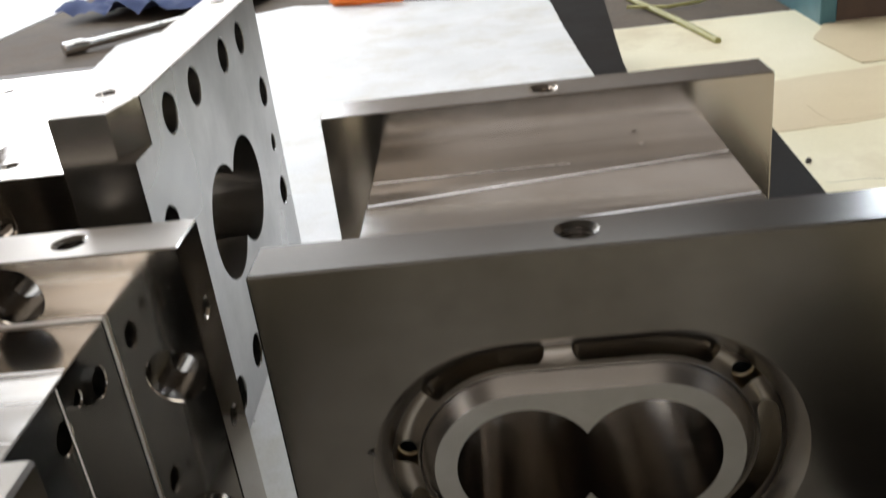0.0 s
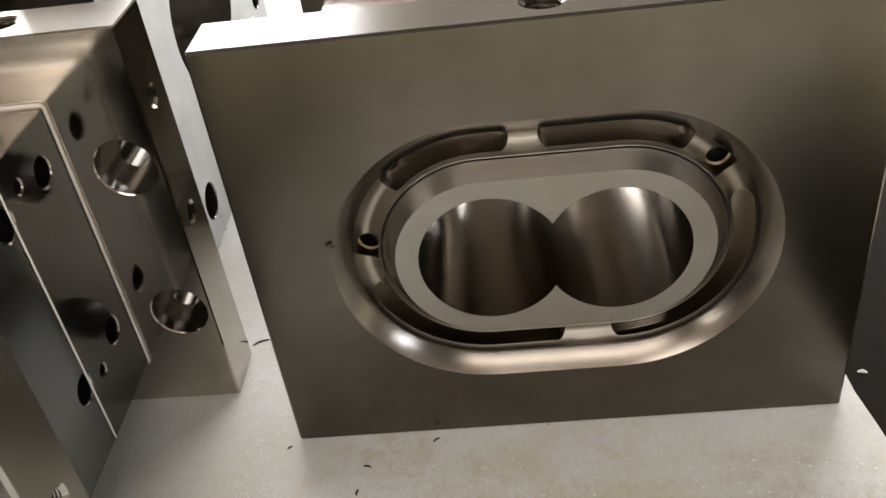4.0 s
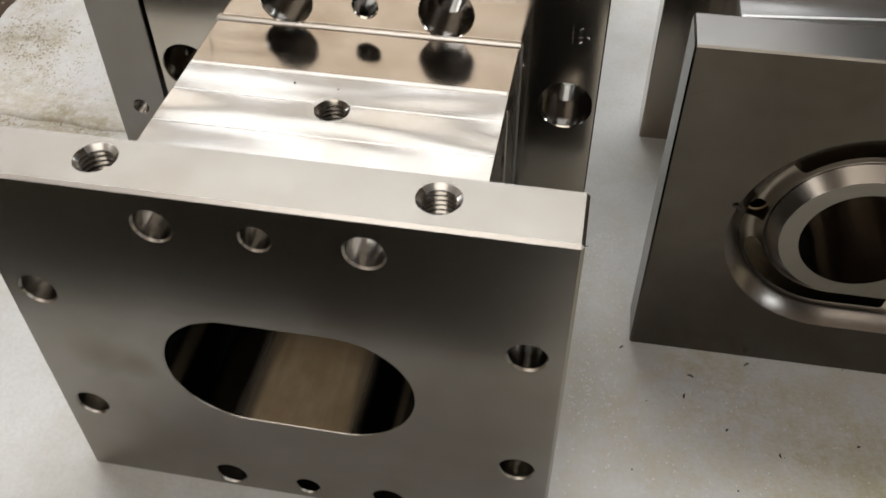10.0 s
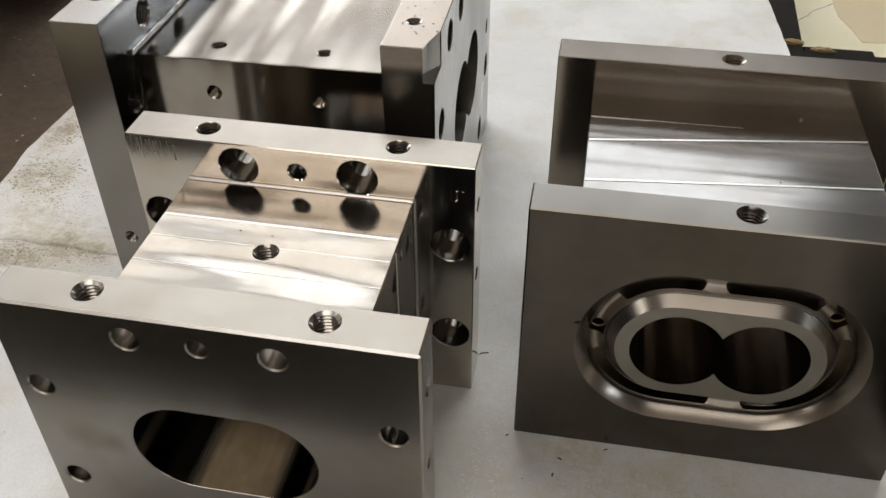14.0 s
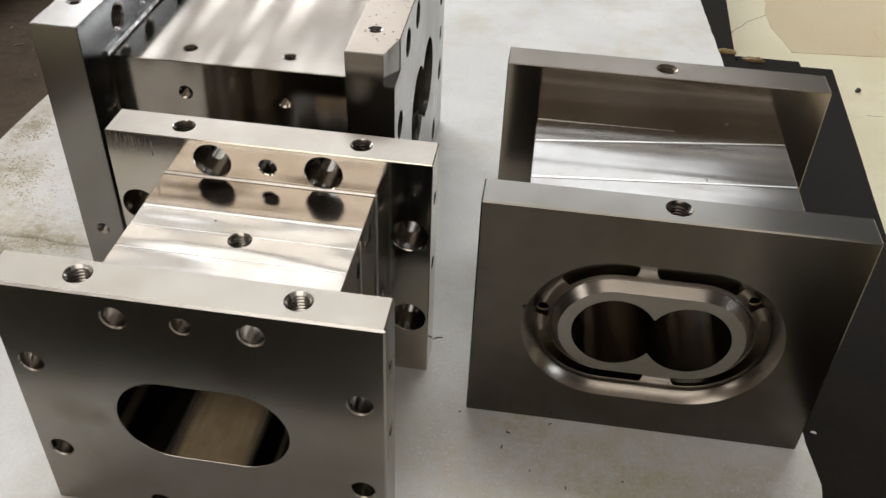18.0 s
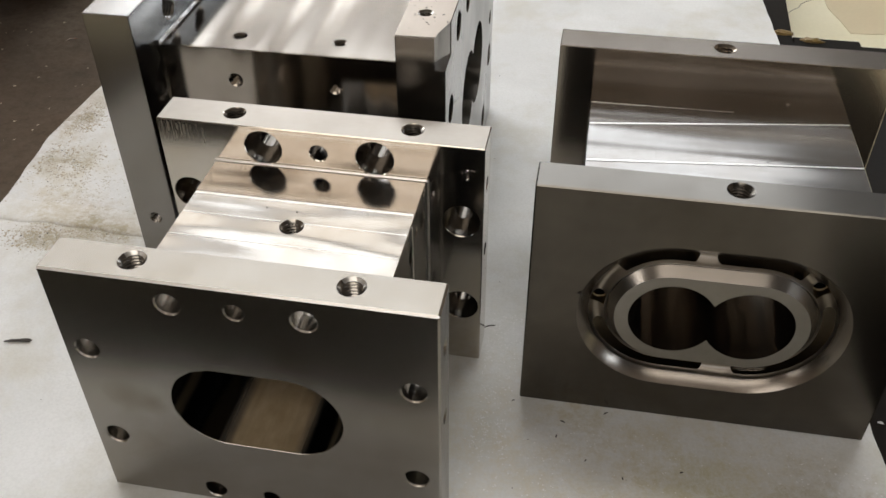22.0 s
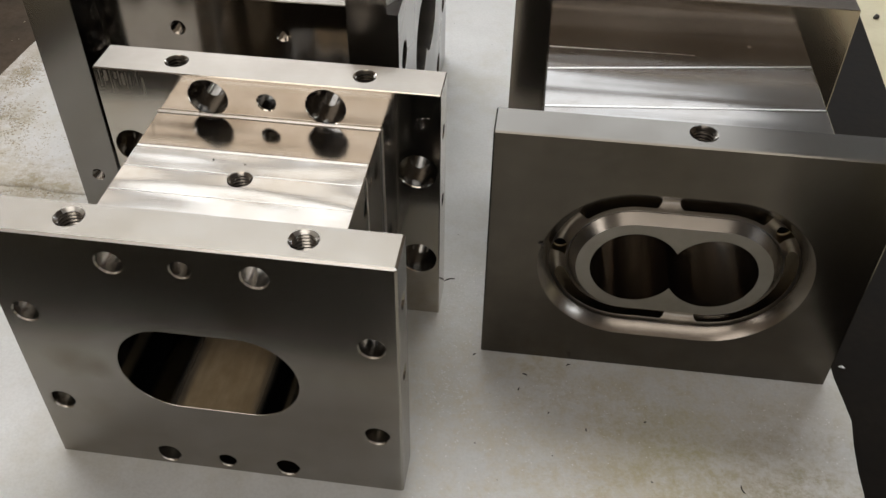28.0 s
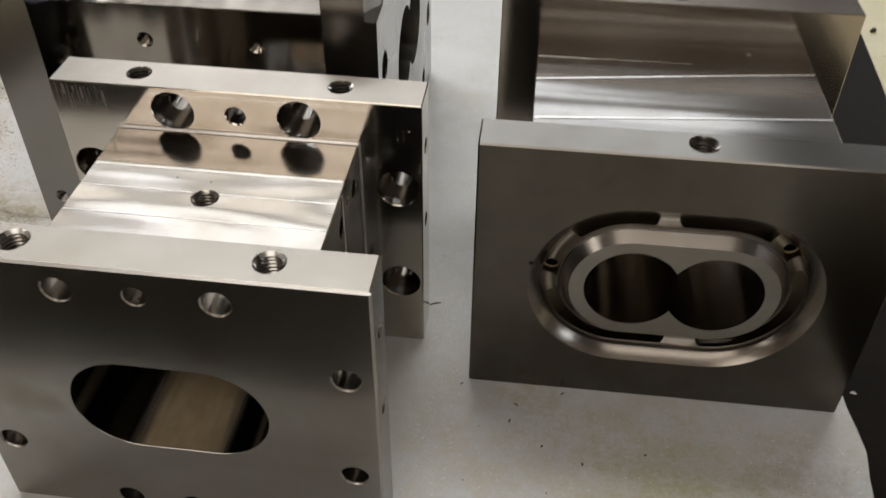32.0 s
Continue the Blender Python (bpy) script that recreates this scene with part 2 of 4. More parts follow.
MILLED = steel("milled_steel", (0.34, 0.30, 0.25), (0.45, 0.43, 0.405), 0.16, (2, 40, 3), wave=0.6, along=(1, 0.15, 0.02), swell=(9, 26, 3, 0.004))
COOL_MILLED = steel("cool_milled_steel", (0.255, 0.238, 0.218), (0.335, 0.327, 0.316), 0.16, (2, 40, 3), wave=0.6, along=(1, 0.15, 0.02), swell=(3, 16, 3, 0.004))
SMOOTH = steel("smooth_ground_steel", (0.46, 0.418, 0.362), (0.55, 0.508, 0.448), 0.11, (2, 30, 30), wave=0.04, along=(0.02, 0.15, 1), stretch=0.4)
CROSS_MILLED = steel("cross_milled_steel", (0.28, 0.248, 0.212), (0.37, 0.34, 0.30), 0.14, (26, 0.5, 2), wave=0.8, along=(0.15, 1, 0.02), swell=(30, 0.3, 2, 0.004))
# Pale steel that puts the highlight of ridges and edges into colour.
RIDGE = steel("glinting_edge_steel", (0.72, 0.70, 0.67), (0.80, 0.78, 0.75), 0.3, (2, 40, 40))
# Dimmed and lit copies of the end plate's steel, for inner face and top.
DIM_INNER = steel("dim_inner_face_steel", (0.062, 0.064, 0.066), (0.095, 0.097, 0.098), 0.2, (40, 2, 40), along=(0.02, 0.15, 1), stretch=0.8)
LIT_TOP = steel("lit_top_steel", (0.62, 0.605, 0.585), (0.70, 0.69, 0.67), 0.22, (40, 2, 40))
STREAKED = steel("streaked_dull_steel", (0.20, 0.185, 0.165), (0.27, 0.25, 0.225), 0.15, (2, 40, 3), wave=0.3)
MATT = steel("matt_ground_steel", (0.27, 0.232, 0.195), (0.33, 0.288, 0.245), 0.44, (40, 2, 40))
FACED = steel("faced_steel", (0.40, 0.405, 0.41), (0.58, 0.58, 0.575), 0.34, (30, 30, 2), 0.1)
LAPPED = steel("lapped_steel", (0.22, 0.203, 0.18), (0.29, 0.278, 0.258), 0.38, (20, 20, 20))
BORE = steel("honed_bore_steel", (0.19, 0.163, 0.134), (0.245, 0.214, 0.176), 0.2, (60, 2, 60))
BROWNED = banded_tunnel("brown_banded_steel", (0.40, 0.305, 0.18), (0.54, 0.43, 0.28), (0.13, 0.134, 0.136))
BRASSY = steel("brown_port_steel", (0.17, 0.135, 0.085), (0.26, 0.21, 0.14), 0.3, (20, 20, 20))
# Dim steel: shade painted into the body's right side and deep port bores.
SHADED = steel("shaded_dark_steel", (0.085, 0.088, 0.088), (0.135, 0.138, 0.136), 0.16, (60, 2, 60))
# For unseen flange backs, darkened so the rear flanges mirror less light.
DIM_BACK = steel("dim_back_steel", (0.05, 0.05, 0.05), (0.085, 0.083, 0.08), 0.45, (20, 20, 20))
BRUSHED = steel("brushed_beige_steel", (0.28, 0.25, 0.215), (0.345, 0.315, 0.275), 0.3, along=(1, 0.15, 0.02))
CUT = steel("drilled_cut_steel", (0.33, 0.31, 0.28), (0.43, 0.41, 0.38), 0.2, (30, 30, 2), wave=0.1)
# Darker copy of CUT: the shade inside counterbores put into colour.
SINK = steel("shaded_counterbore_steel", (0.17, 0.155, 0.135), (0.25, 0.232, 0.205), 0.18, (30, 30, 2), wave=0.1)
FLANGE = steel("dull_flange_steel", (0.23, 0.215, 0.195), (0.28, 0.265, 0.245), 0.24, (40, 2, 40), along=(0.15, 1, 0.02))
GROOVE = steel("turned_groove_steel", (0.25, 0.222, 0.19), (0.34, 0.31, 0.27), 0.36, (20, 20, 20), wave=0.15)
# Darker copy of GROOVE: shade in the sunk slots put into colour.
SLOT = steel("shaded_slot_steel", (0.17, 0.148, 0.118), (0.27, 0.24, 0.195), 0.24, (20, 20, 20), wave=0.3)
PLATE = rough_surface("oily_black_plate", ((0.3, (0.006, 0.0048, 0.0036)), (0.7, (0.014, 0.011, 0.008))), 9, 0.52, 150, 0.12, 0.001)
PLATE.node_tree.nodes["Principled BSDF"].inputs["Specular IOR Level"].default_value = 0.05
# Left spots are dirt; front right ones also paint in the shade there.
FOAM = rough_surface("white_foam_sheet", ((0.25, (0.56, 0.57, 0.56)), (0.75, (0.74, 0.75, 0.75))), 8, 0.5, 500, 0.2, 0.0012, mottle=0.14, stain=((0.47, 0.44, 0.34), 9, 0.47, 0.78), spots=((-0.50, 0.415, 0.045, (0.36, 0.30, 0.19)), (-0.455, 0.408, 0.035, (0.42, 0.36, 0.25)), (-0.53, 0.43, 0.05, (0.50, 0.45, 0.33)), (-0.59, 0.60, 0.04, (0.34, 0.28, 0.18)), (-0.58, 0.545, 0.03, (0.42, 0.36, 0.24)), (-0.55, 0.485, 0.045, (0.54, 0.49, 0.37)), (-0.49, 0.39, 0.03, (0.38, 0.32, 0.21)), (0.02, 0.19, 0.13, (0.53, 0.465, 0.31)), (-0.13, 0.24, 0.09, (0.58, 0.53, 0.43)), (0.07, 0.12, 0.1, (0.40, 0.36, 0.25)), (0.11, 0.19, 0.06, (0.31, 0.28, 0.19)), (0.05, 0.0, 0.12, (0.40, 0.36, 0.26)), (-0.526, 0.386, 0.026, (0.27, 0.23, 0.14)), (-0.487, 0.419, 0.022, (0.29, 0.25, 0.15)), (-0.457, 0.402, 0.02, (0.30, 0.26, 0.16)), (-0.575, 0.50, 0.03, (0.33, 0.29, 0.19)), (-0.582, 0.575, 0.024, (0.30, 0.26, 0.17)), (-0.545, 0.51, 0.022, (0.36, 0.32, 0.21)), (0.03, 0.215, 0.05, (0.47, 0.45, 0.28)), (-0.05, 0.262, 0.03, (0.44, 0.39, 0.26)), (0.06, 0.78, 0.07, (0.45, 0.46, 0.47))))
CONCRETE = rough_surface("dark_concrete", ((0.3, (0.065, 0.053, 0.040)), (0.7, (0.16, 0.134, 0.104))), 7, 0.8, 120, 0.15, 0.003, stain=((0.085, 0.062, 0.042), 3.5, 0.42, 0.62), spots=((-0.95, 0.75, 0.5, (0.055, 0.04, 0.027)), (-0.75, 0.4, 0.3, (0.05, 0.036, 0.024)), (-0.7, 1.1, 0.25, (0.05, 0.04, 0.03))))
CONCRETE.node_tree.nodes["Principled BSDF"].inputs["Specular IOR Level"].default_value = 0.25
YELLOW = rough_surface("yellowed_floor_paint", ((0.3, (0.68, 0.63, 0.43)), (0.7, (0.79, 0.75, 0.57))), 4, 0.4, 160, 0.05, 0.001, mottle=0.07, stain=((0.48, 0.40, 0.25), 3, 0.55, 0.75))
WALL = rough_surface("workshop_plaster", ((0.3, (0.27, 0.22, 0.17)), (0.7, (0.36, 0.30, 0.24))), 1.5, 0.8, 60)
ROOF = plain("dark_roof_sheet", (0.20, 0.18, 0.16), 0.7, 0, 2)
CHIP = plain("dark_swarf", (0.05, 0.045, 0.04), 0.5, 0.6)
ORANGE = plain("orange_paint", (0.85, 0.20, 0.015), 0.4)
BLUE = plain("blue_cloth", (0.05, 0.07, 0.16), 0.9)
HOSE = plain("olive_hose", (0.32, 0.30, 0.10), 0.45)
TEAL = plain("teal_paint", (0.06, 0.15, 0.17), 0.5)
# Rust darkened further to hold the shade of the machine foot's recess.
RUST = plain("rusty_shaded_steel", (0.075, 0.045, 0.028), 0.75)
PLY = plain("plywood", (0.55, 0.38, 0.18), 0.7)
GREYPLY = plain("greyed_plywood_face", (0.20, 0.185, 0.165), 0.7)
PLYDARK = plain("plywood_glue_line", (0.16, 0.10, 0.05), 0.8)
CHROME = plain("worn_chrome", (0.55, 0.54, 0.52), 0.25, 1.0)
GUM = plain("amber_adhesive", (0.24, 0.16, 0.05), 0.35)
PLAIN_WHITE = rough_surface("plain_white", ((0.3, (0.72, 0.72, 0.72)), (0.7, (0.8, 0.8, 0.8))), 3, 0.7, 200, 0.05)
# Browner copy of YELLOW for window shadows cast on the floor.
SHADOW_TAN = rough_surface("shadow_tan_floor", ((0.3, (0.57, 0.48, 0.31)), (0.7, (0.64, 0.56, 0.38))), 6, 0.45, 160, 0.05, 0.001, mottle=0.07)
SAND = plain("sandy_dirt", (0.46, 0.41, 0.31), 0.9, 0, 300)
BLACK = plain("crack_black", (0.05, 0.045, 0.03), 0.8)
FRAME = plain("window_frame_grey", (0.25, 0.26, 0.27), 0.6)


# ---- shape helpers ----
def thing(name, m, label, category, group=""):
    ob = new(name)
    ob.matrix_world = m
    return tagged(ob, label, category, group)


def mesh_of(bm, name, material, smooth=None):
    me = bpy.data.meshes.new(name)
    bm.to_mesh(me)
    bm.free()
    me.materials.append(material)
    if smooth:
        for p in me.polygons:
            p.use_smooth = True
        me.set_sharp_from_angle(angle=radians(smooth))
    return me


def part(name, bm, material, parent, label="", smooth=28):
    ob = new(name, mesh_of(bm, name, material, smooth))
    ob.parent = parent
    return tagged(ob, label) if label else ob


def solo(name, bm, material, label, category, kind="", group="", smooth=28):
    return tagged(new(name, mesh_of(bm, name, material, smooth)), label, category, group, kind)


def circle(u, v, count=40):
    return lambda r: [(u + r * math.cos(2 * math.pi * i / count), v + r * math.sin(2 * math.pi * i / count)) for i in range(count)]


def stadium(u, v, a, count=24, straight=6):
    """Two half circles with their centres 2a apart, joined by straight sides."""
    def loop(r):
        pts = []
        for side, start in ((1, -90), (-1, 90)):
            for i in range(count + 1):
                w = radians(start + 180 * i / count)
                pts.append((u + side * a + r * math.cos(w), v + r * math.sin(w)))
            for i in range(1, straight):
                pts.append((u + side * a * (1 - 2 * i / straight), v + side * r))
        return pts
    return loop


def twin_bore(u, v, a, count=36):
    """Two overlapping circles with their centres 2a apart."""
    def loop(r):
        cut = math.degrees(math.acos(a / r))
        pts = []
        for side, start in ((1, -(180 - cut)), (-1, cut)):
            for i in range(count):
                w = radians(start + (360 - 2 * cut) * i / count)
                pts.append((u + side * a + r * math.cos(w), v + r * math.sin(w)))
        return pts
    return loop


def inside(p, poly):
    hit, j = False, len(poly) - 1
    for i in range(len(poly)):
        (ax, ay), (bx, by) = poly[i], poly[j]
        if (ay > p[1]) != (by > p[1]) and p[0] < (bx - ax) * (p[1] - ay) / (by - ay) + ax:
            hit = not hit
        j = i
    return hit


def fill(outer, holes, extra=()):
    """Triangles of a flat face with openings: points and index triples. extra: more points inside it."""
    pts, edges = [], []
    for loop in (outer, *holes):
        k = len(pts)
        pts += [Vector(p) for p in loop]
        edges += [(k + i, k + (i + 1) % len(loop)) for i in range(len(loop))]
    pts += [Vector(p) for p in extra]
    vs, _, fs, *_ = geo.delaunay_2d_cdt(pts, edges, [], 0, 1e-7)
    keep = []
    for f in fs:
        c = sum((vs[i] for i in f), Vector((0, 0))) / len(f)
        if inside(c, outer) and not any(inside(c, h) for h in holes):
            keep.append(f)
    return vs, keep


class Solid:
    """A mesh whose corners are welded as they are made."""

    def __init__(self):
        self.bm, self.seen = bmesh.new(), {}

    def vert(self, co):
        key = tuple(round(c * 2e5) for c in co)
        if key not in self.seen:
            self.seen[key] = self.bm.verts.new(co)
        return self.seen[key]

    def face(self, cos):
        vs = []
        for c in cos:
            v = self.vert(c)
            if v not in vs:
                vs.append(v)
        if len(vs) > 2 and not self.bm.faces.get(vs):
            self.bm.faces.new(vs)

    def flat(self, outer, holes, place, extra=()):
        vs, fs = fill(outer, holes, extra)
        for f in fs:
            self.face([place(*vs[i]) for i in f])

    def tube(self, loops):
        for a, b in zip(loops, loops[1:]):
            for i in range(len(a)):
                j = (i + 1) % len(a)
                self.face([a[i], a[j], b[j], b[i]])

    def cap(self, loop, tip):
        for i in range(len(loop)):
            self.face([loop[i], loop[(i + 1) % len(loop)], tip])

    def done(self):
        bmesh.ops.recalc_face_normals(self.bm, faces=self.bm.faces)
        return self.bm


def block(box, holes=(), ch=0.0006, solid=None, outline=None):
    """A chamfered box (x0, x1, y0, y1, z0, z1) with holes: (face, shape, [(radius, depth), ...], through or not)."""
    x0, x1, y0, y1, z0, z1 = box
    s = solid or Solid()
    spot = {"-x": lambda u, v, d=0: (x0 + d, u, v), "+x": lambda u, v, d=0: (x1 - d, u, v), "-y": lambda u, v, d=0: (u, y0 + d, v),
            "+y": lambda u, v, d=0: (u, y1 - d, v), "-z": lambda u, v, d=0: (u, v, z0 + d), "+z": lambda u, v, d=0: (u, v, z1 - d)}
    span = {"x": (y0, y1, z0, z1), "y": (x0, x1, z0, z1), "z": (x0, x1, y0, y1)}
    depth = {"x": x1 - x0, "y": y1 - y0, "z": z1 - z0}
    back = {"+": "-", "-": "+"}
    cuts = {f: [] for f in spot}
    for face, shape, profile, through in holes:
        put = spot[face]
        full = depth[face[1]]
        profile = [(r, full if d == "end" else full + d if d < 0 else d) for r, d in profile]
        loops = [[put(u, v, d) for u, v in shape(r)] for r, d in profile]
        cuts[face].append(shape(profile[0][0]))
        s.tube(loops)
        if through == "open":
            continue
        if through:
            cuts[back[face[0]] + face[1]].append(shape(profile[-1][0]))
        else:
            r, d = profile[-1]
            ring = shape(r)
            cu, cv = (sum(p[k] for p in ring) / len(ring) for k in (0, 1))
            s.cap(loops[-1], put(cu, cv, d + 0.3 * r))
    for f, put in spot.items():
        a0, a1, b0, b1 = span[f[1]]
        s.flat([(a0 + ch, b0 + ch), (a1 - ch, b0 + ch), (a1 - ch, b1 - ch), (a0 + ch, b1 - ch)], cuts[f], put)
    lo, hi = (x0, y0, z0), (x1, y1, z1)
    for k in range(3):
        p, q = (k + 1) % 3, (k + 2) % 3
        for sp in (0, 1):
            for sq in (0, 1):
                quad = []
                for end, way in ((0, 0), (1, 0), (1, 1), (0, 1)):
                    co = [0, 0, 0]
                    co[k] = (lo[k] + ch) if end == 0 else (hi[k] - ch)
                    co[p] = (hi[p] - (0 if way == 0 else ch)) if sp else (lo[p] + (0 if way == 0 else ch))
                    co[q] = (hi[q] - (ch if way == 0 else 0)) if sq else (lo[q] + (ch if way == 0 else 0))
                    quad.append(tuple(co))
                s.face(quad)
    for sx in (0, 1):
        for sy in (0, 1):
            for sz in (0, 1):
                cx, cy, cz = (x1 if sx else x0), (y1 if sy else y0), (z1 if sz else z0)
                ix, iy, iz = (cx - ch if sx else cx + ch), (cy - ch if sy else cy + ch), (cz - ch if sz else cz + ch)
                s.face([(cx, iy, iz), (ix, cy, iz), (ix, iy, cz)])
    return s


def bolt_hole(face, u, v, r=0.0068, bore=0.0115, deep=0.013, rim=0.0008):
    """A plain hole at this face that widens to a counterbore on the other side."""
    return (face, circle(u, v), [(r + rim, 0), (r, rim), (r, -deep), (bore, -deep - 0.00001), (bore, -0.0005), (bore + 0.0005, "end")], True)


def counterbore(face, u, v, r=0.0068, bore=0.0115, deep=0.013):
    return (face, circle(u, v), [(bore + 0.0005, 0), (bore, 0.0005), (bore, deep), (r, deep + 0.00001), (r, -0.0008), (r + 0.0008, "end")], True)


def plain_hole(face, u, v, r, rim=0.0007):
    return (face, circle(u, v, 32), [(r + rim, 0), (r, rim), (r, -rim), (r + rim, "end")], True)


def tapped(face, u, v, r=0.0066, deep=0.022, pitch=0.0021, rim=0.0007):
    """A threaded blind hole with a countersunk mouth."""
    prof, d = [(r + rim, 0), (r, rim)], rim
    while d < deep:
        prof += [(r - 0.55 * pitch, d + 0.45 * pitch), (r - 0.55 * pitch, d + 0.55 * pitch), (r, d + pitch)]
        d += pitch
    return (face, circle(u, v, 32), prof, False)


def drilled(face, u, v, r=0.004, deep=0.016, rim=0.0006):
    return (face, circle(u, v, 24), [(r + rim, 0), (r, rim), (r, deep)], False)


def rounded_bar(bm, co, r, sides=10):
    """A round bar along a row of places."""
    rings = []
    for i, c in enumerate(co):
        ahead = (Vector(co[min(i + 1, len(co) - 1)]) - Vector(co[max(i - 1, 0)])).normalized()
        side = ahead.cross(Vector((0, 0, 1)) if abs(ahead.z) < 0.9 else Vector((1, 0, 0))).normalized()
        up = side.cross(ahead)
        rr = r[i] if isinstance(r, (list, tuple)) else r
        rings.append([bm.verts.new(Vector(c) + rr * (math.cos(2 * math.pi * k / sides) * side + math.sin(2 * math.pi * k / sides) * up)) for k in range(sides)])
    for a, b in zip(rings, rings[1:]):
        for k in range(sides):
            bm.faces.new((a[k], a[(k + 1) % sides], b[(k + 1) % sides], b[k]))
    bm.faces.new(rings[0]), bm.faces.new(rings[-1])
    bmesh.ops.recalc_face_normals(bm, faces=bm.faces)
    return bm


def box_bm(x0, x1, y0, y1, z0, z1, ch=0.002):
    return block((x0, x1, y0, y1, z0, z1), (), ch).done()


def sheet_bm(outline, z0, z1, wave=0.0):
    """A thin sheet with the given outline and gently wavy edges."""
    s = Solid()
    top = [(x, y, z1) for x, y in outline]
    s.flat(outline, [], lambda u, v: (u, v, z1))
    s.flat(outline, [], lambda u, v: (u, v, z0))
    s.tube([top, [(x, y, z0) for x, y in outline]])
    return s.done()


# ---- the hall ----
FLOOR, BASE = -0.13, -0.0034
solo("floor", box_bm(-7, 7, -5, 11, FLOOR - 0.2, FLOOR, 0.01), CONCRETE, "dark worn concrete workshop floor", "floor", "structure")
solo("ceiling", box_bm(-7.2, 7.2, -5.2, 11.2, 5.8, 6.0, 0.01), ROOF, "dark sheet-metal workshop ceiling", "ceiling", "structure")


def opening(a0, b0, a1, b1):
    return lambda r: [(a0, b0), (a1, b0), (a1, b1), (a0, b1)]


east = block((7, 7.2, -5, 11, FLOOR, 5.8), [("-x", opening(-4.4, 2.4, -2.8, 4.0), [(1, 0), (1, "end")], True)], 0.01)
solo("wall_east", east.done(), WALL, "plastered workshop wall with a small window opening", "wall", "structure")
west = block((-7.2, -7, -5, 11, FLOOR, 5.8), [("+x", opening(3.0, 1.7, 9.0, 4.3), [(1, 0), (1, "end")], True), ("+x", opening(-4.3, 3.3, -2.7, 4.9), [(1, 0), (1, "end")], True)], 0.01)
solo("wall_west", west.done(), WALL, "plastered workshop wall with a wide window opening", "wall", "structure")
north = block((-7.2, 7.2, 11, 11.2, FLOOR, 5.8), [("-y", opening(-6.5, 1.5, -1.9, 4.5), [(1, 0), (1, "end")], True), ("-y", opening(4.9, 3.6, 6.3, 5.2), [(1, 0), (1, "end")], True)], 0.01)
solo("wall_north", north.done(), WALL, "plastered workshop wall with window openings", "wall", "structure")
south = block((-7.2, 7.2, -5.2, -5, FLOOR, 5.8), [("+y", opening(-3.4, 2.4, -0.5, 4.6), [(1, 0), (1, "end")], True), ("+y", opening(-0.4, 0.6, 2.6, 2.5), [(1, 0), (1, "end")], True)], 0.01)
solo("wall_south", south.done(), WALL, "plastered workshop wall with a wide window opening", "wall", "structure")
for k, (m, wide, high) in enumerate(((pose(1.1, -5.1, 0.6), 3.0, 1.9), (pose(-1.95, -5.1, 2.4), 2.9, 2.2), (pose(-4.2, 11.1, 1.5), 4.6, 3.0), (pose(-7.1, 6.0, 1.7, 0, 0, 90), 6.0, 2.6), (pose(-7.1, -3.5, 3.3, 0, 0, 90), 1.6, 1.6), (pose(7.1, -3.6, 2.4, 0, 0, 90), 1.6, 1.6))):
    window = tagged(thing(f"window_{k + 1}", m, "wide grey steel workshop window", "window"), kind="structure")
    for i in range(5):
        x = wide * (i / 4 - 0.5)
        part("mullion", box_bm(x - 0.03, x + 0.03, -0.03, 0.03, 0, high, 0.004), FRAME, window)

# ---- table plate and coverings ----
base = thing("base_plate", pose(0, 0, 0), "dull dark steel base plate on the floor", "steel plate")
part("slab", sheet_bm([(-0.588, -0.12), (0.245, -0.12), (0.252, 0.3), (0.2635, 0.59), (0.2695, 0.705), (0.2775, 0.884), (-0.588, 0.884)], FLOOR, BASE - 0.0036), PLATE, base)
part("slab_strip", sheet_bm([(-0.588, 0.8842), (0.163, 0.8842), (0.164, 0.905), (0.176, 1.19), (0.214, 1.66), (0.1, 1.685), (-0.39, 1.85), (-0.62, 1.72), (-0.67, 1.65), (-0.645, 1.45)], FLOOR, BASE - 0.0036), PLATE, base)
part("step", box_bm(0.1645, 0.243, 0.8844, 0.904, FLOOR, BASE - 0.006, 0.002), PLATE, base)


def wavy(points, amount, step, seed):
    """An outline with small uneven waves between its corners."""
    rng, out = random.Random(seed), []
    for (ax, ay), (bx, by) in zip(points, points[1:] + points[:1]):
        far = math.hypot(bx - ax, by - ay)
        k = max(1, int(far / step))
        for i in range(k):
            w = amount * (rng.random() - 0.5) if i else 0
            out.append((ax + (bx - ax) * i / k + w * (by - ay) / far, ay + (by - ay) * i / k - w * (bx - ax) / far))
    return out


# Unseen front edge: tongue added to brighten the twin face's reflection.
SHEET = [(-0.54, 0.075), (-0.3, 0.062), (-0.15, 0.066), (-0.10, -0.06), (-0.08, -0.108), (0.24, -0.112), (0.24, -0.02), (0.15, 0.04), (0.138, 0.07), (0.141, 0.12), (0.144, 0.21), (0.148, 0.25), (0.1435, 0.285), (0.147, 0.5), (0.150, 0.76), (0.145, 0.878), (0.134, 1.04), (0.127, 1.2), (0.121, 1.4), (0.117, 1.68),
         (-0.38, 1.855), (-0.63, 1.73), (-0.68, 1.66), (-0.655, 1.45), (-0.60, 0.9), (-0.592, 0.64), (-0.597, 0.54), (-0.58, 0.4), (-0.57, 0.2)]
sheet = solo("foam_sheet", sheet_bm(wavy(SHEET, 0.0015, 0.014, 3), BASE - 0.0034, BASE), FOAM, "thin white foam packing sheet with oil stains and painted shade", "packing sheet", smooth=None)
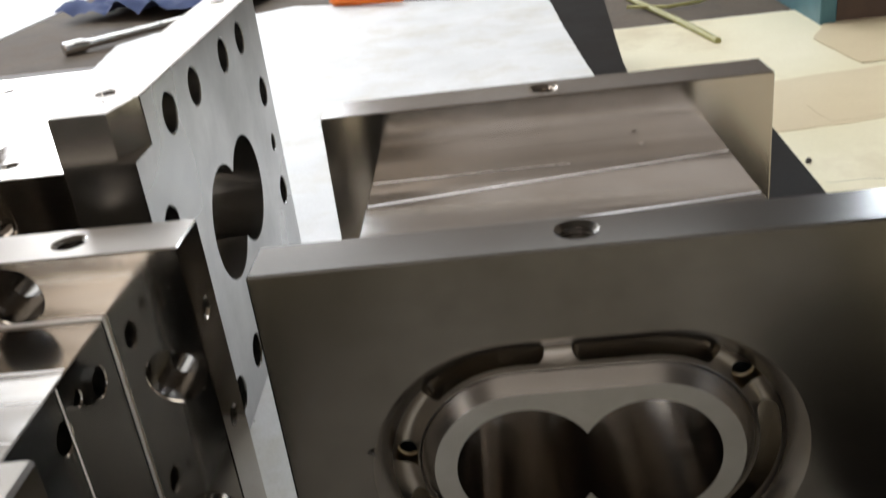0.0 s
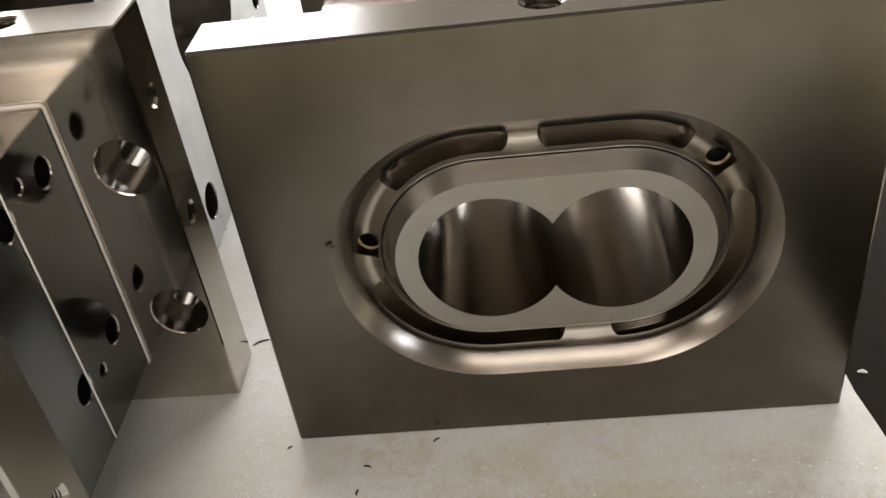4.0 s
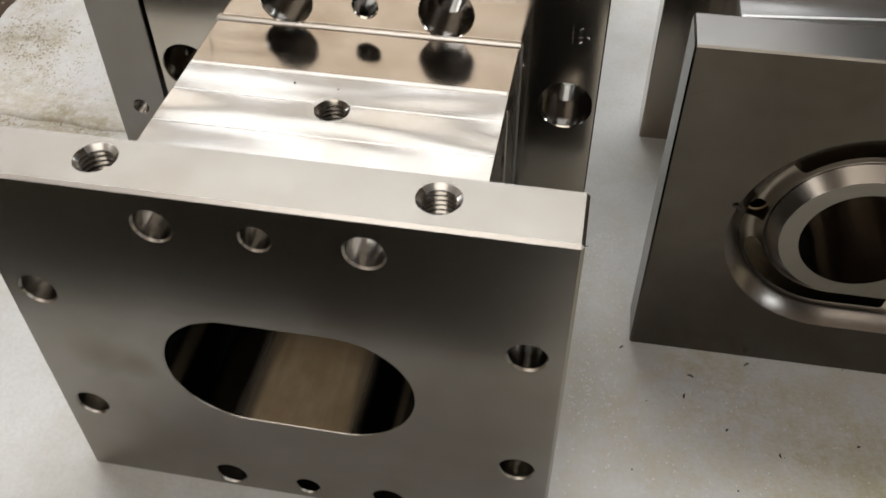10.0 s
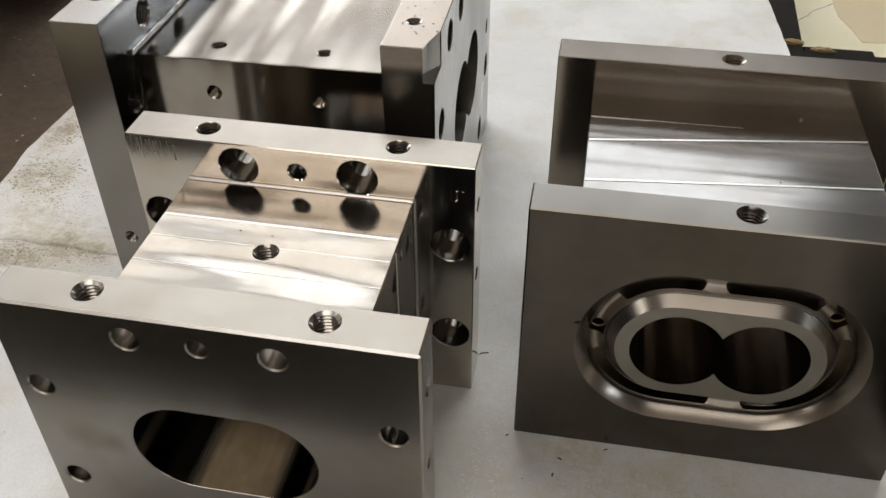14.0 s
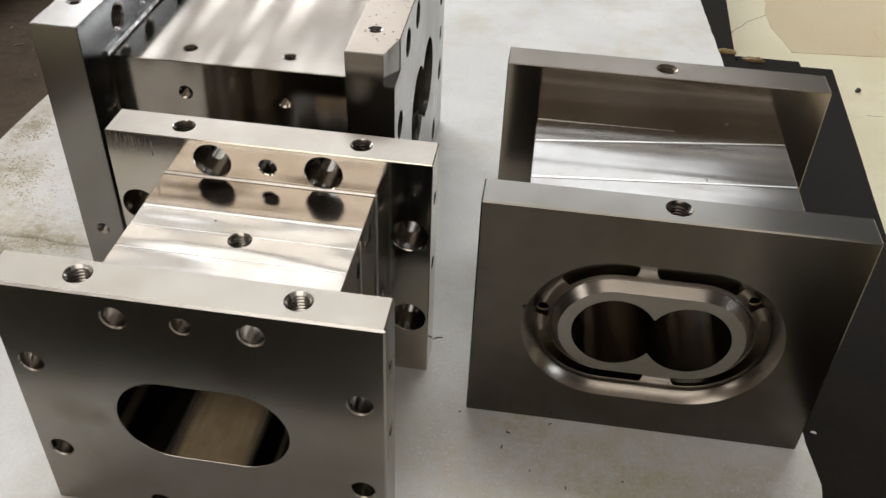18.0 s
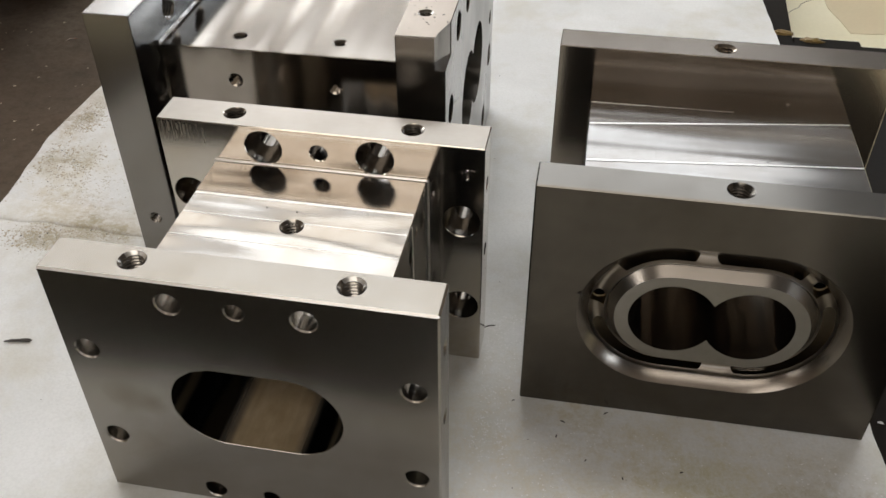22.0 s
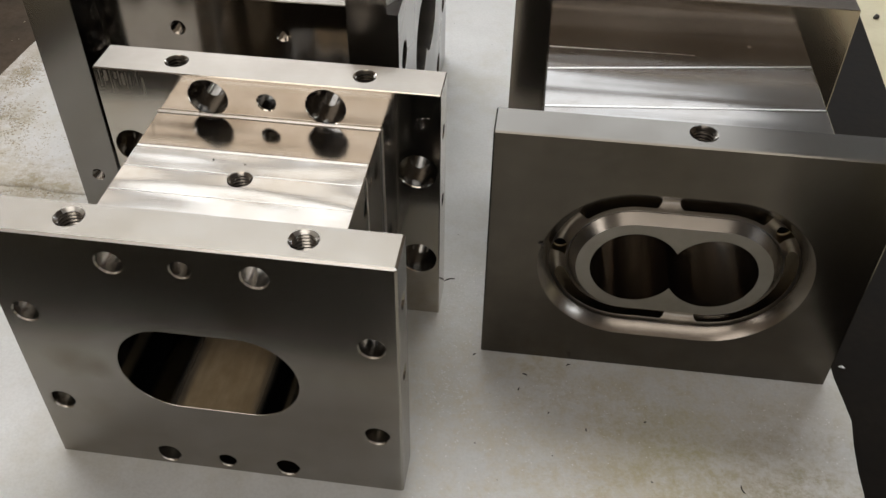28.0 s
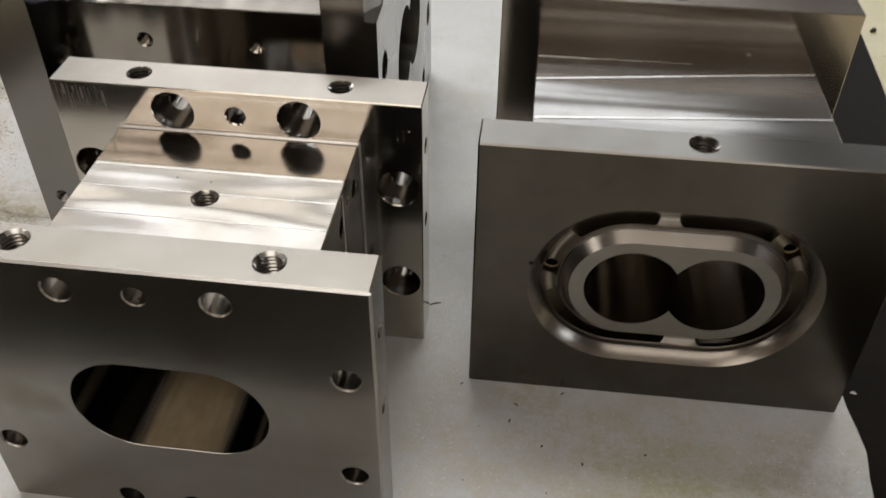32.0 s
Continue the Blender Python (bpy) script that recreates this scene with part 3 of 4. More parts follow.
FOLD = ((0.0, 0.0), (0.0008, 0.0013), (0.003, 0.0021), (0.009, 0.0019), (0.017, 0.0014), (0.025, 0.0006), (0.033, -0.0002))
s = Solid()
s.tube([[(x, 0.4035 + 0.0035 * math.sin(23 * x + 1) + 0.0012 * math.sin(140 * x) + v, BASE + w * (1.0 + 0.3 * math.sin(61 * x))) for v, w in FOLD] for x in (-0.579 + 0.0083 * i for i in range(21))])
part("fold", s.done(), FOAM, sheet, "soft raised crease in the foam", 60)
# Out of view; added so the front faces have something bright to reflect.
solo("bounce_floor", box_bm(-3.0, 0.0995, -2.4, -0.3, FLOOR - 0.01, FLOOR + 0.004, 0.002), YELLOW, "unseen pale floor added to brighten the steel's reflections", "floor coating", "structure")
coat = solo("floor_paint", box_bm(0.10, 3.0, -2.0, 1.88, FLOOR - 0.01, FLOOR + 0.004, 0.002), YELLOW, "yellowed cracked floor coating beside the plate", "floor coating", "structure")
# White sheet imitates a stretch of floor lit bright by a window.
solo("lit_floor_sheet", sheet_bm(wavy([(-2.4, 2.3), (-1.40, 2.45), (-1.35, 3.24), (-1.28, 4.6), (-3.0, 4.6)], 0.02, 0.2, 5), FLOOR, FLOOR + 0.003), PLAIN_WHITE, "white sheet standing in for window-lit floor", "paper sheet", smooth=None)


# ---- barrel modules ----
def carve(bm, cutter):
    """The first mesh less the second."""
    obs = []
    for name, b in (("solid", bm), ("cutter", cutter)):
        me = bpy.data.meshes.new(name)
        b.to_mesh(me)
        b.free()
        obs.append(new(name, me))
    mod = obs[0].modifiers.new("cut", "BOOLEAN")
    mod.operation, mod.solver, mod.object = "DIFFERENCE", "EXACT", obs[1]
    deps = bpy.context.evaluated_depsgraph_get()
    out = bmesh.new()
    out.from_mesh(obs[0].evaluated_get(deps).to_mesh())
    for ob in obs:
        me = ob.data
        bpy.data.objects.remove(ob)
        bpy.data.meshes.remove(me)
    return out


def prism(outline, z0, z1):
    s = Solid()
    for z in (z0, z1):
        s.flat(outline, [], lambda u, v: (u, v, z))
    s.tube([[(x, y, z) for x, y in outline] for z in (z0, z1)])
    return s.done()


def browned(ob, zc):
    """Brown-banded walls for the oval opening, and painted shade on the body's right side."""
    first = len(ob.data.materials)
    for m in (BROWNED, SHADED):
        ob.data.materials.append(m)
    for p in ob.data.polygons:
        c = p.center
        # Right side only: darkened in colour, as it faces away from the window.
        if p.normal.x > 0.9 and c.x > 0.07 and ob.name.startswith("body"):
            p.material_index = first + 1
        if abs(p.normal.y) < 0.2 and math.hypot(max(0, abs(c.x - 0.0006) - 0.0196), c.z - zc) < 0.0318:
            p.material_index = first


def hole_walls(ob, box, material=None):
    """Drilled and threaded walls, inside the block's own faces, get the bare cut metal."""
    ob.data.materials.append(material or CUT)
    k = len(ob.data.materials) - 1
    for p in ob.data.polygons:
        if all(box[2 * i] + 0.0004 < p.center[i] < box[2 * i + 1] - 0.0004 for i in range(3)) and abs(p.normal.x) + abs(p.normal.y) + abs(p.normal.z) > 1.0001 or min(p.center[i] - box[2 * i] for i in range(3)) > 0.002 and min(box[2 * i + 1] - p.center[i] for i in range(3)) > 0.002:
            p.material_index = k


def capped(ob, height, material):
    """Another finish for the upper face, its brightness put into the colour."""
    ob.data.materials.append(material)
    for p in ob.data.polygons:
        if p.center.z > height - 0.001 and p.normal.z > 0.9:
            p.material_index = len(ob.data.materials) - 1


def glint_edges(ob, height):
    """Upper front edges made pale, a painted highlight."""
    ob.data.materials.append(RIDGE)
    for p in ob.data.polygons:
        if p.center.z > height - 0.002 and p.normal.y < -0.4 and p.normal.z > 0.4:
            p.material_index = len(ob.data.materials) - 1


def module_oval(m):
    """The module with the oval opening and ten bolt holes."""
    top = thing("extruder_barrel", m, "machined steel barrel module with an oval opening, on the foam sheet", "machine part", "barrel modules")
    h, w, zc, zr = 0.1800, 0.1068, 0.0866, 0.0857
    ring = [(-0.0368, zr + 0.079), (0.0368, zr + 0.079), (-0.0926, zr + 0.0368), (0.0926, zr + 0.0368),
            (-0.0926, zr - 0.0368), (0.0926, zr - 0.0368), (-0.0368, zr - 0.0785), (0.0368, zr - 0.0785)]
    oval = stadium(0.0006, zc, 0.0196)
    front = [bolt_hole("-y", u, v, 0.0068, 0.0072, 0.001) for u, v in ring] + [plain_hole("-y", -0.0005, zr + s, 0.0052) for s in (0.079, -0.0785)]
    front += [("-y", oval, [(0.0313, 0), (0.031, 0.0003), (0.031, "end")], True)]
    front += [tapped("+z", s * 0.0591, 0.0142, 0.0071) for s in (-1, 1)] + [tapped(f, 0.0135, z, 0.0042, 0.014, 0.0012, 0.0008) for f in ("+x", "-x") for z in (0.146, 0.092)]
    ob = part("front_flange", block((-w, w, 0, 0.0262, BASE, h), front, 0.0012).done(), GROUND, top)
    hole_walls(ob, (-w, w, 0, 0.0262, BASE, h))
    # Unseen back face made dark to deepen its reflection.
    ob.data.materials.append(DIM_BACK)
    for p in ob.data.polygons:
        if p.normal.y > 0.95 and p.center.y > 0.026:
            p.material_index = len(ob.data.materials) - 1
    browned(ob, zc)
    glint_edges(ob, h)
    rear = [counterbore("-y", u, v, 0.0068, 0.0122) for u, v in ring[:6]] + [counterbore("-y", u, v, 0.0068, 0.0075, 0.002) for u, v in ring[6:]] + [plain_hole("-y", 0, zr + s, 0.0055) for s in (0.079, -0.0785)]
    rear += [("-y", oval, [(0.031, 0), (0.031, "end")], True)]
    rear += [tapped("+z", s * 0.0588, 0.1642, 0.0067) for s in (-1, 1)] + [tapped(f, 0.163, z, 0.0042, 0.014, 0.0012, 0.0008) for f in ("+x", "-x") for z in (0.146, 0.092)]
    ob = part("rear_flange", block((-w - 0.0003, w + 0.0003, 0.1498, 0.1772, BASE, h), rear).done(), SMOOTH, top)
    hole_walls(ob, (-w - 0.0003, w + 0.0003, 0.1498, 0.1772, BASE, h), SINK)
    browned(ob, zc)
    capped(ob, h, BRUSHED)
    for x, z, long, wide in ((-0.0995, 0.1780, 0.007, 0.0016), (-0.0935, 0.1770, 0.004, 0.0013), (-0.0890, 0.1768, 0.008, 0.0015), (-0.0765, 0.1750, 0.011, 0.0011),
                             (-0.1035, 0.1788, 0.012, 0.0004), (-0.1010, 0.1740, 0.006, 0.0003), (-0.0968, 0.1784, 0.015, 0.0004), (-0.0950, 0.1720, 0.007, 0.0003), (-0.0912, 0.1783, 0.010, 0.0004), (-0.0868, 0.1779, 0.013, 0.0003), (-0.0845, 0.1765, 0.006, 0.0005), (-0.0802, 0.1780, 0.008, 0.0003)):
        part("drip_mark", box_bm(x - wide / 2, x + wide / 2, 0.14974, 0.1499, z - long, z, 0.00004), BRUSHED, ob)
    b, lo, hi = 0.0705, 0.022, 0.1525
    side = [drilled("+x", y, z, r) for y, z, r in ((0.132, 0.134, 0.006), (0.114, 0.139, 0.0028), (0.098, 0.133, 0.006), (0.132, 0.056, 0.006), (0.114, 0.05, 0.0028), (0.098, 0.055, 0.006), (0.063, 0.093, 0.006))]
    body = block((-b, b, 0.0262, 0.1498, lo, hi), side + [tapped("+z", 0.0004, 0.089, 0.0067), ("-y", oval, [(0.031, 0), (0.031, "end")], True)])
    body = part("body", body.done(), MILLED, top, "narrower milled body with a threaded hole")
    hole_walls(body, (-b, b, 0.0262, 0.1498, lo, hi))
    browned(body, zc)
    # Pale steel gives the fillet and the ridges below a painted shine.
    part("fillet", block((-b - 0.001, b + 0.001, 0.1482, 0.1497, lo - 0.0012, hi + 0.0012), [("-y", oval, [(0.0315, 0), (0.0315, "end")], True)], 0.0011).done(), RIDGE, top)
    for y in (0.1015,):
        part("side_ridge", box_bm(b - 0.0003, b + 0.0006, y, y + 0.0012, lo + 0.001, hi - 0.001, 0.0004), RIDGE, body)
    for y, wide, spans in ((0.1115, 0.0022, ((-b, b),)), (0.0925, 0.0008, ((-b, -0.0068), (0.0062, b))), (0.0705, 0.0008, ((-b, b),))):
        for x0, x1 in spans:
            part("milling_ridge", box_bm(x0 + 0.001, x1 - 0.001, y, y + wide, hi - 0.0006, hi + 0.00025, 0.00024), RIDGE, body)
    return top


def module_twin(m):
    """The module with a figure-of-eight bore inside a bevelled oval groove."""
    top = thing("extruder_barrel", m, "machined steel barrel module with a twin bore in an oval groove", "machine part", "barrel modules")
    h, w, zc, a, r = 0.180, 0.1154, 0.0864, 0.0252, 0.0275
    oval, bores = stadium(0.0, zc, a), twin_bore(0.0, zc, 0.0235)
    RIM, EDGE, FOOT, LAND, D1, D2 = 0.0582, 0.0515, 0.0397, 0.0345, 0.0058, 0.0120
    PORTS = ((-0.0700, zc + 0.0040), (0.0610, zc + 0.0290))
    s = block((-w, w, 0, 0.025, BASE, h), ch=0.0009, holes=[("-y", oval, [(RIM, 0), (EDGE, D1), (EDGE - 0.0004, D1 + 0.001)], "open"), tapped("+z", 0.0012, 0.0139, 0.0072, 0.02, rim=0.001),
                                      ("+y", bores, [(r + 0.0002, 0), (r + 0.0002, 0.001)], "open")])
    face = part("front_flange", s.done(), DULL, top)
    # Top and bevel paler than the front: their light put into the steel.
    face.data.materials.append(SCUFF_LIT)
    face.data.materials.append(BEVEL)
    # Unseen back made dark here too, for the rear flange's reflections.
    face.data.materials.append(DIM_BACK)
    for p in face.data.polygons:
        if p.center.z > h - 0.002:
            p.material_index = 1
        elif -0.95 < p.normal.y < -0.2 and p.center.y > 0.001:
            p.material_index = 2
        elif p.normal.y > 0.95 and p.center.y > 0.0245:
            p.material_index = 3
    for x, z, long, turn in ((-0.046, 0.1690, 0.006, 2), (-0.037, 0.1697, 0.008, 0), (-0.029, 0.1692, 0.004, -3), (-0.052, 0.1668, 0.003, 4)):
        mark = part("scratch", box_bm(-long / 2, long / 2, -0.00004, 0.0002, -0.00006, 0.00006, 0.00002), SCUFF_LIT, face)
        mark.matrix_basis = pose(x, 0, z, 0, turn, 0)
    s = Solid()
    at = lambda rad, d: [(x, d, z) for x, z in oval(rad)]
    s.tube([at(FOOT - 0.0002, D1 + 0.0032), at(FOOT, D1 + 0.0012), at(LAND, 0.0008)])
    part("cone", s.done(), BEVEL, top, "bright bevelled flank of the oval land")
    s = Solid()
    s.flat(oval(LAND), [bores(r)], lambda u, v: (u, 0.0008, v))
    part("bore_land", s.done(), LAPPED, top, "flat oval land around the twin bores")
    s = Solid()
    s.tube([[(x, y, z) for x, z in bores(r)] for y in (0.0008, 0.2048)])
    part("bore", s.done(), BORE, top, "honed figure-of-eight bore")
    # round-bottomed groove with a raised lip, four sunk pockets with rounded ends, and drilled ports
    OUT, IN = EDGE - 0.0004, FOOT + 0.0016
    MID, HALF = 0.5 * (OUT + IN), 0.5 * (OUT - IN)

    def sunk(u, v):
        away = math.hypot(max(0.0, abs(u) - a), v - zc)
        return D2 - 0.0042 * min(1.0, abs((away - MID) / HALF)) ** 2.2

    mid = oval(MID)
    n = len(mid)
    angle = [math.degrees(math.atan2(z - zc, x)) % 360 for x, z in mid]
    lip, wide = IN + 0.0006, OUT - 0.0009
    rings = {q: oval(lip + (wide - lip) * q / 8) for q in range(9)}
    pockets, ends = [], []
    for lo, hi in ((104, 151), (35, 97), (193, 272), (290, 373)):
        idx = sorted((i for i in range(n) if (angle[i] - lo) % 360 < hi - lo), key=lambda i: (angle[i] - lo) % 360)
        out = [rings[8][i] for i in idx]
        last, first = idx[-1], idx[0]
        half = 0.5 * (wide - lip)
        ends.append([rings[5][q] for q in ((last, first), (first,), (last,), (last,))[len(ends)]])

        def cap(i, k):
            (x, z), (x0, z0), (x1, z1) = rings[4][i], rings[0][i], rings[8][i]
            nx, nz = (x1 - x0) / (2 * half), (z1 - z0) / (2 * half)
            return [(x + half * (nx * math.cos(w) - k * nz * 0.8 * math.sin(w)), z + half * (nz * math.cos(w) + k * nx * 0.8 * math.sin(w))) for w in (math.pi * q / 10 for q in range(1, 10))]
        pockets.append(out + cap(last, 1) + [rings[0][i] for i in reversed(idx)] + list(reversed(cap(first, -1))))
    ports = [circle(x, z, 28) for x, z in PORTS]
    s = Solid()
    extra = [p for q in range(1, 12) for p in oval(IN + (OUT - IN) * q / 12) if not any(inside(p, c) for c in pockets) and all(math.hypot(p[0] - x, p[1] - z) > 0.0058 for x, z in PORTS)]
    s.flat(oval(OUT), [oval(IN), *pockets, *[c(0.0055) for c in ports]], lambda u, v: (u, sunk(u, v), v), extra)
    s.tube([at(OUT, D1 + 0.0009), at(OUT, D2 - 0.0042)])
    floor_ring = part("groove_floor", s.done(), GROOVE, top, "round-bottomed turned groove between the slots", 50)
    s = Solid()
    s.tube([[(x, y, z) for x, z in oval(q)] for q, y in ((IN, D2 - 0.0042), (IN - 0.0002, D2 - 0.0049), (IN - 0.0006, D2 - 0.0053), (IN - 0.0010, D2 - 0.0049), (FOOT, D2 - 0.0036))])
    part("lip", s.done(), GROOVE, floor_ring, "thin raised lip at the foot of the cone", 60)
    for k, p in enumerate(pockets):
        s = Solid()
        deep = D2 + (0.0105, 0.0105, 0.0095, 0.0095)[k]
        inner = [circle(x, z, 24)(0.0033) for x, z in ends[k]]
        s.flat(p, inner, lambda u, v: (u, deep, v))
        s.tube([[(u, sunk(u, v), v) for u, v in p]] + [[(u, y, v) for u, v in p] for y in (D2 + 0.0006, D2 + 0.0058, deep)])
        for c in inner:
            s.tube([[(u, y, v) for u, v in c] for y in (deep, 0.0243)])
        part("slot", s.done(), SLOT, floor_ring, "", 50)
    # cutter marks on the walls of two slots
    for lo, hi, wall, rows in ((114, 127, lip, 4), (296, 316, wide, 5)):
        run = [i for i in range(n) if lo <= angle[i] <= hi]
        for q in range(rows):
            loop = oval(wall + (0.00012 if wall == lip else -0.00012))
            part("cutter_mark", rounded_bar(bmesh.new(), [(loop[i][0], D2 + 0.001 + 0.0014 * q, loop[i][1]) for i in run], [0.00005] + [0.00016] * (len(run) - 2) + [0.00005], 5), SLOT, floor_ring)
    for c in ports:
        # Brown wall colour imitates a brassy reflection.
        s = Solid()
        s.tube([[(u, sunk(u, v), v) for u, v in c(0.0055)], [(u, D2 + 0.0003, v) for u, v in c(0.0053)], [(u, D2 + 0.0042, v) for u, v in c(0.0053)], [(u, D2 + 0.0045, v) for u, v in c(0.0043)]])
        part("port", s.done(), BRASSY, floor_ring, "drilled port, its wall browned like a brassy reflection")
        # Deep part of the port darkened in colour as shade.
        deep = Solid()
        deep.tube([[(u, y, v) for u, v in c(0.0043)] for y in (D2 + 0.0045, 0.070)])
        ring = c(0.0043)
        deep.cap([(u, 0.070, v) for u, v in ring], (sum(u for u, v in ring) / 28, 0.0715, sum(v for u, v in ring) / 28))
        part("port_bore", deep.done(), SHADED, floor_ring)
    rear = [tapped("+z", 0.0006, 0.1917, 0.0070, 0.02, rim=0.001), ("-y", twin_bore(-0.0031, zc, 0.0235), [(r + 0.0002, 0), (r + 0.0002, "end")], True)]
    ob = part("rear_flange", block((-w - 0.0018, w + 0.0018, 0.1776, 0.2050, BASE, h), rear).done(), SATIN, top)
    # Shade put into the top's colour; the front stays pale.
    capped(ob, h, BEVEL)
    ob.location.x = 0.0031
    t = 0.1525
    body = block((-0.0883, 0.0900, 0.0248, 0.178, 0.02, t), [("-y", bores, [(r + 0.0001, 0), (r + 0.0001, "end")], True), *[drilled("-y", x, z, 0.0057, 0.06, 0.0003) for x, z in PORTS]])
    body = part("body", body.done(), COOL_MILLED, top, "narrower milled body between the flanges")
    # passes of the cutter, slightly skewed, and the duller strip at the rear
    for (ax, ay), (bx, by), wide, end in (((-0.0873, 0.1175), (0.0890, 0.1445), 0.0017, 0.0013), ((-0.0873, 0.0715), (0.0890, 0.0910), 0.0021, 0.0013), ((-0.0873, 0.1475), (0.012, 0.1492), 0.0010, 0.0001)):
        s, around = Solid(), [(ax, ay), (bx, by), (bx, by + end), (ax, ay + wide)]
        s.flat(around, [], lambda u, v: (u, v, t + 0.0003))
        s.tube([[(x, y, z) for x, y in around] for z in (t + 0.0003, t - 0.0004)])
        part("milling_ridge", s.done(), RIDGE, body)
    s = Solid()
    rear_strip = [(-0.0877, 0.1488), (0.0895, 0.1458), (0.0895, 0.1775), (-0.0877, 0.1775)]
    s.flat(rear_strip, [], lambda u, v: (u, v, t + 0.0002))
    s.tube([[(x, y, z) for x, y in rear_strip] for z in (t + 0.0002, t - 0.0003)])
    part("rear_strip", s.done(), STREAKED, body, "duller strip of the body next to the rear flange")
    part("pin", rounded_bar(bmesh.new(), [(0.0505, 0.1665, t - 0.001), (0.0505, 0.1665, t + 0.0008)], 0.0015, 10), CHROME, body)
    return top


def module_side(m):
    """The long module lying crosswise, with a like flange at either end; the bored one carries a pry notch."""
    top = thing("extruder_barrel", m, "large machined steel barrel module lying crosswise on the sheet", "machine part", "barrel modules")
    zc, yc, h = 0.109, 0.144, 0.2150
    bores = twin_bore(yc, zc, 0.0275)
    bolts = [(yc + u, zc + s * 0.0868) for u in (-0.0835, -0.035, 0.035, 0.0835) for s in (1, -1)] + [(yc + s * 0.1195, zc + z) for s in (-1, 1) for z in (0.039, -0.039)]
    fl = [("+x", bores, [(0.0352, 0), (0.035, 0.0003), (0.035, "end")], True)] + [plain_hole("+x", u, v, 0.0106) for u, v in bolts]
    fl += [plain_hole("+x", yc + s * 0.1185, zc, 0.0062) for s in (1, -1)]
    fl += [tapped("+z", -0.0195, y, 0.0046, 0.012, 0.0013, 0.001) for y in (0.0365, 0.265)]
    flange = carve(block((-0.034, 0, 0, 0.288, BASE, h), fl).done(), prism([(-0.0095, -0.01), (0.01, -0.01), (0.01, 0.026), (-0.0005, 0.026), (-0.006, 0.006)], 0.191, 0.23))
    ob = part("bored_flange", flange, FLANGE, top, "thick end flange with a twin bore and bolt holes")
    hole_walls(ob, (-0.034, 0, 0, 0.288, BASE, h))
    ob.data.materials.append(FACED)
    for p in ob.data.polygons:
        if p.normal.x > 0.99:
            p.material_index = len(ob.data.materials) - 1
    capped(ob, h, MATT)
    body = block((-0.2205, -0.0335, 0.032, 0.256, 0.038, 0.1788),
                 [tapped("+z", x, y, 0.0046, 0.016, 0.0013, 0.001) for x in (-0.1635, -0.087) for y in (0.0535, 0.219)] + [tapped("-y", x, 0.1535, 0.0046, 0.016, 0.0013, 0.001) for x in (-0.163, -0.087)])
    part("body", body.done(), CROSS_MILLED, top, "long milled body with small threaded holes")
    part("fillet", block((-0.2205, -0.2165, 0.028, 0.260, 0.034, 0.182), (), 0.0035).done(), MILLED, top)
    pl = [tapped("+x", u, v, 0.0100, 0.024) for u, v in bolts]
    pl += [tapped("+z", -0.239, 0.039, 0.0046, 0.016, 0.0013, 0.001), tapped("-y", -0.237, 0.040, 0.0042, 0.016, 0.0013, 0.001)]
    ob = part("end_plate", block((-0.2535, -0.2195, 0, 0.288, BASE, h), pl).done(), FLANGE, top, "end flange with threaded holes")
    # Bright top and near-black inner side carry light and shade as colour.
    ob.data.materials.append(LIT_TOP)
    ob.data.materials.append(DIM_INNER)
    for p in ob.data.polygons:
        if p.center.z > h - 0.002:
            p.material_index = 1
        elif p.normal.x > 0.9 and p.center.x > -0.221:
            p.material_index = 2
    return top


module_oval(pose(-0.2374, 0.1605, 0, 0, 0, -0.5))
module_twin(pose(0.0198, 0.2779, 0, 0, 0, 0))
module_side(pose(-0.1663, 0.3818, 0, 0, 0, 0.6))


# ---- loose things ----
def chip(x, y, length, turn, bend, z=0.0004, r=0.00045):
    co = [(length * (i / 4 - 0.5), bend * math.sin(math.pi * i / 4), 0.0) for i in range(5)]
    ob = solo("metal_chip", rounded_bar(bmesh.new(), co, [0.4 * r, r, r, r, 0.4 * r], 6), CHIP, "small dark curl of swarf on the sheet", "swarf", group="swarf on the sheet")
    ob.matrix_world = pose(x, y, BASE + z + r * 0.4, 0, 0, turn)


for row in ((-0.1253, 0.3442, 0.009, 24, 0.0012), (-0.0995, 0.2735, 0.0025, 40, 0.0003), (-0.0641, 0.2600, 0.0035, -20, 0.0006), (-0.0351, 0.2725, 0.0035, 35, 0.0004),
            (-0.0671, 0.2470, 0.003, 80, 0.0004), (-0.0469, 0.2301, 0.002, 60, 0), (-0.0223, 0.2197, 0.0025, 100, 0.0003), (0.0150, 0.2309, 0.002, 20, 0), (0.072, 0.188, 0.006, 110, 0.0008), (-0.3, 0.13, 0.002, 10, 0)):
    chip(*row)
for dy, long, turn in ((0.0, 0.0195, 9), (0.0016, 0.012, 15)):
    chip(-0.4745 + 3 * dy, 0.2675 + dy, long, turn, 0.0012, 0.0008, 0.0011)
ob = solo("bright_chip", rounded_bar(bmesh.new(), [(-0.002, 0, 0), (0, 0.0004, 0.0003), (0.002, 0, 0)], [0.0004, 0.0009, 0.0004], 6), PLAIN_WHITE, "tiny white fleck beside the steel module", "fleck")
ob.matrix_world = pose(0.152, 0.299, BASE - 0.003, 0, 0, -15)
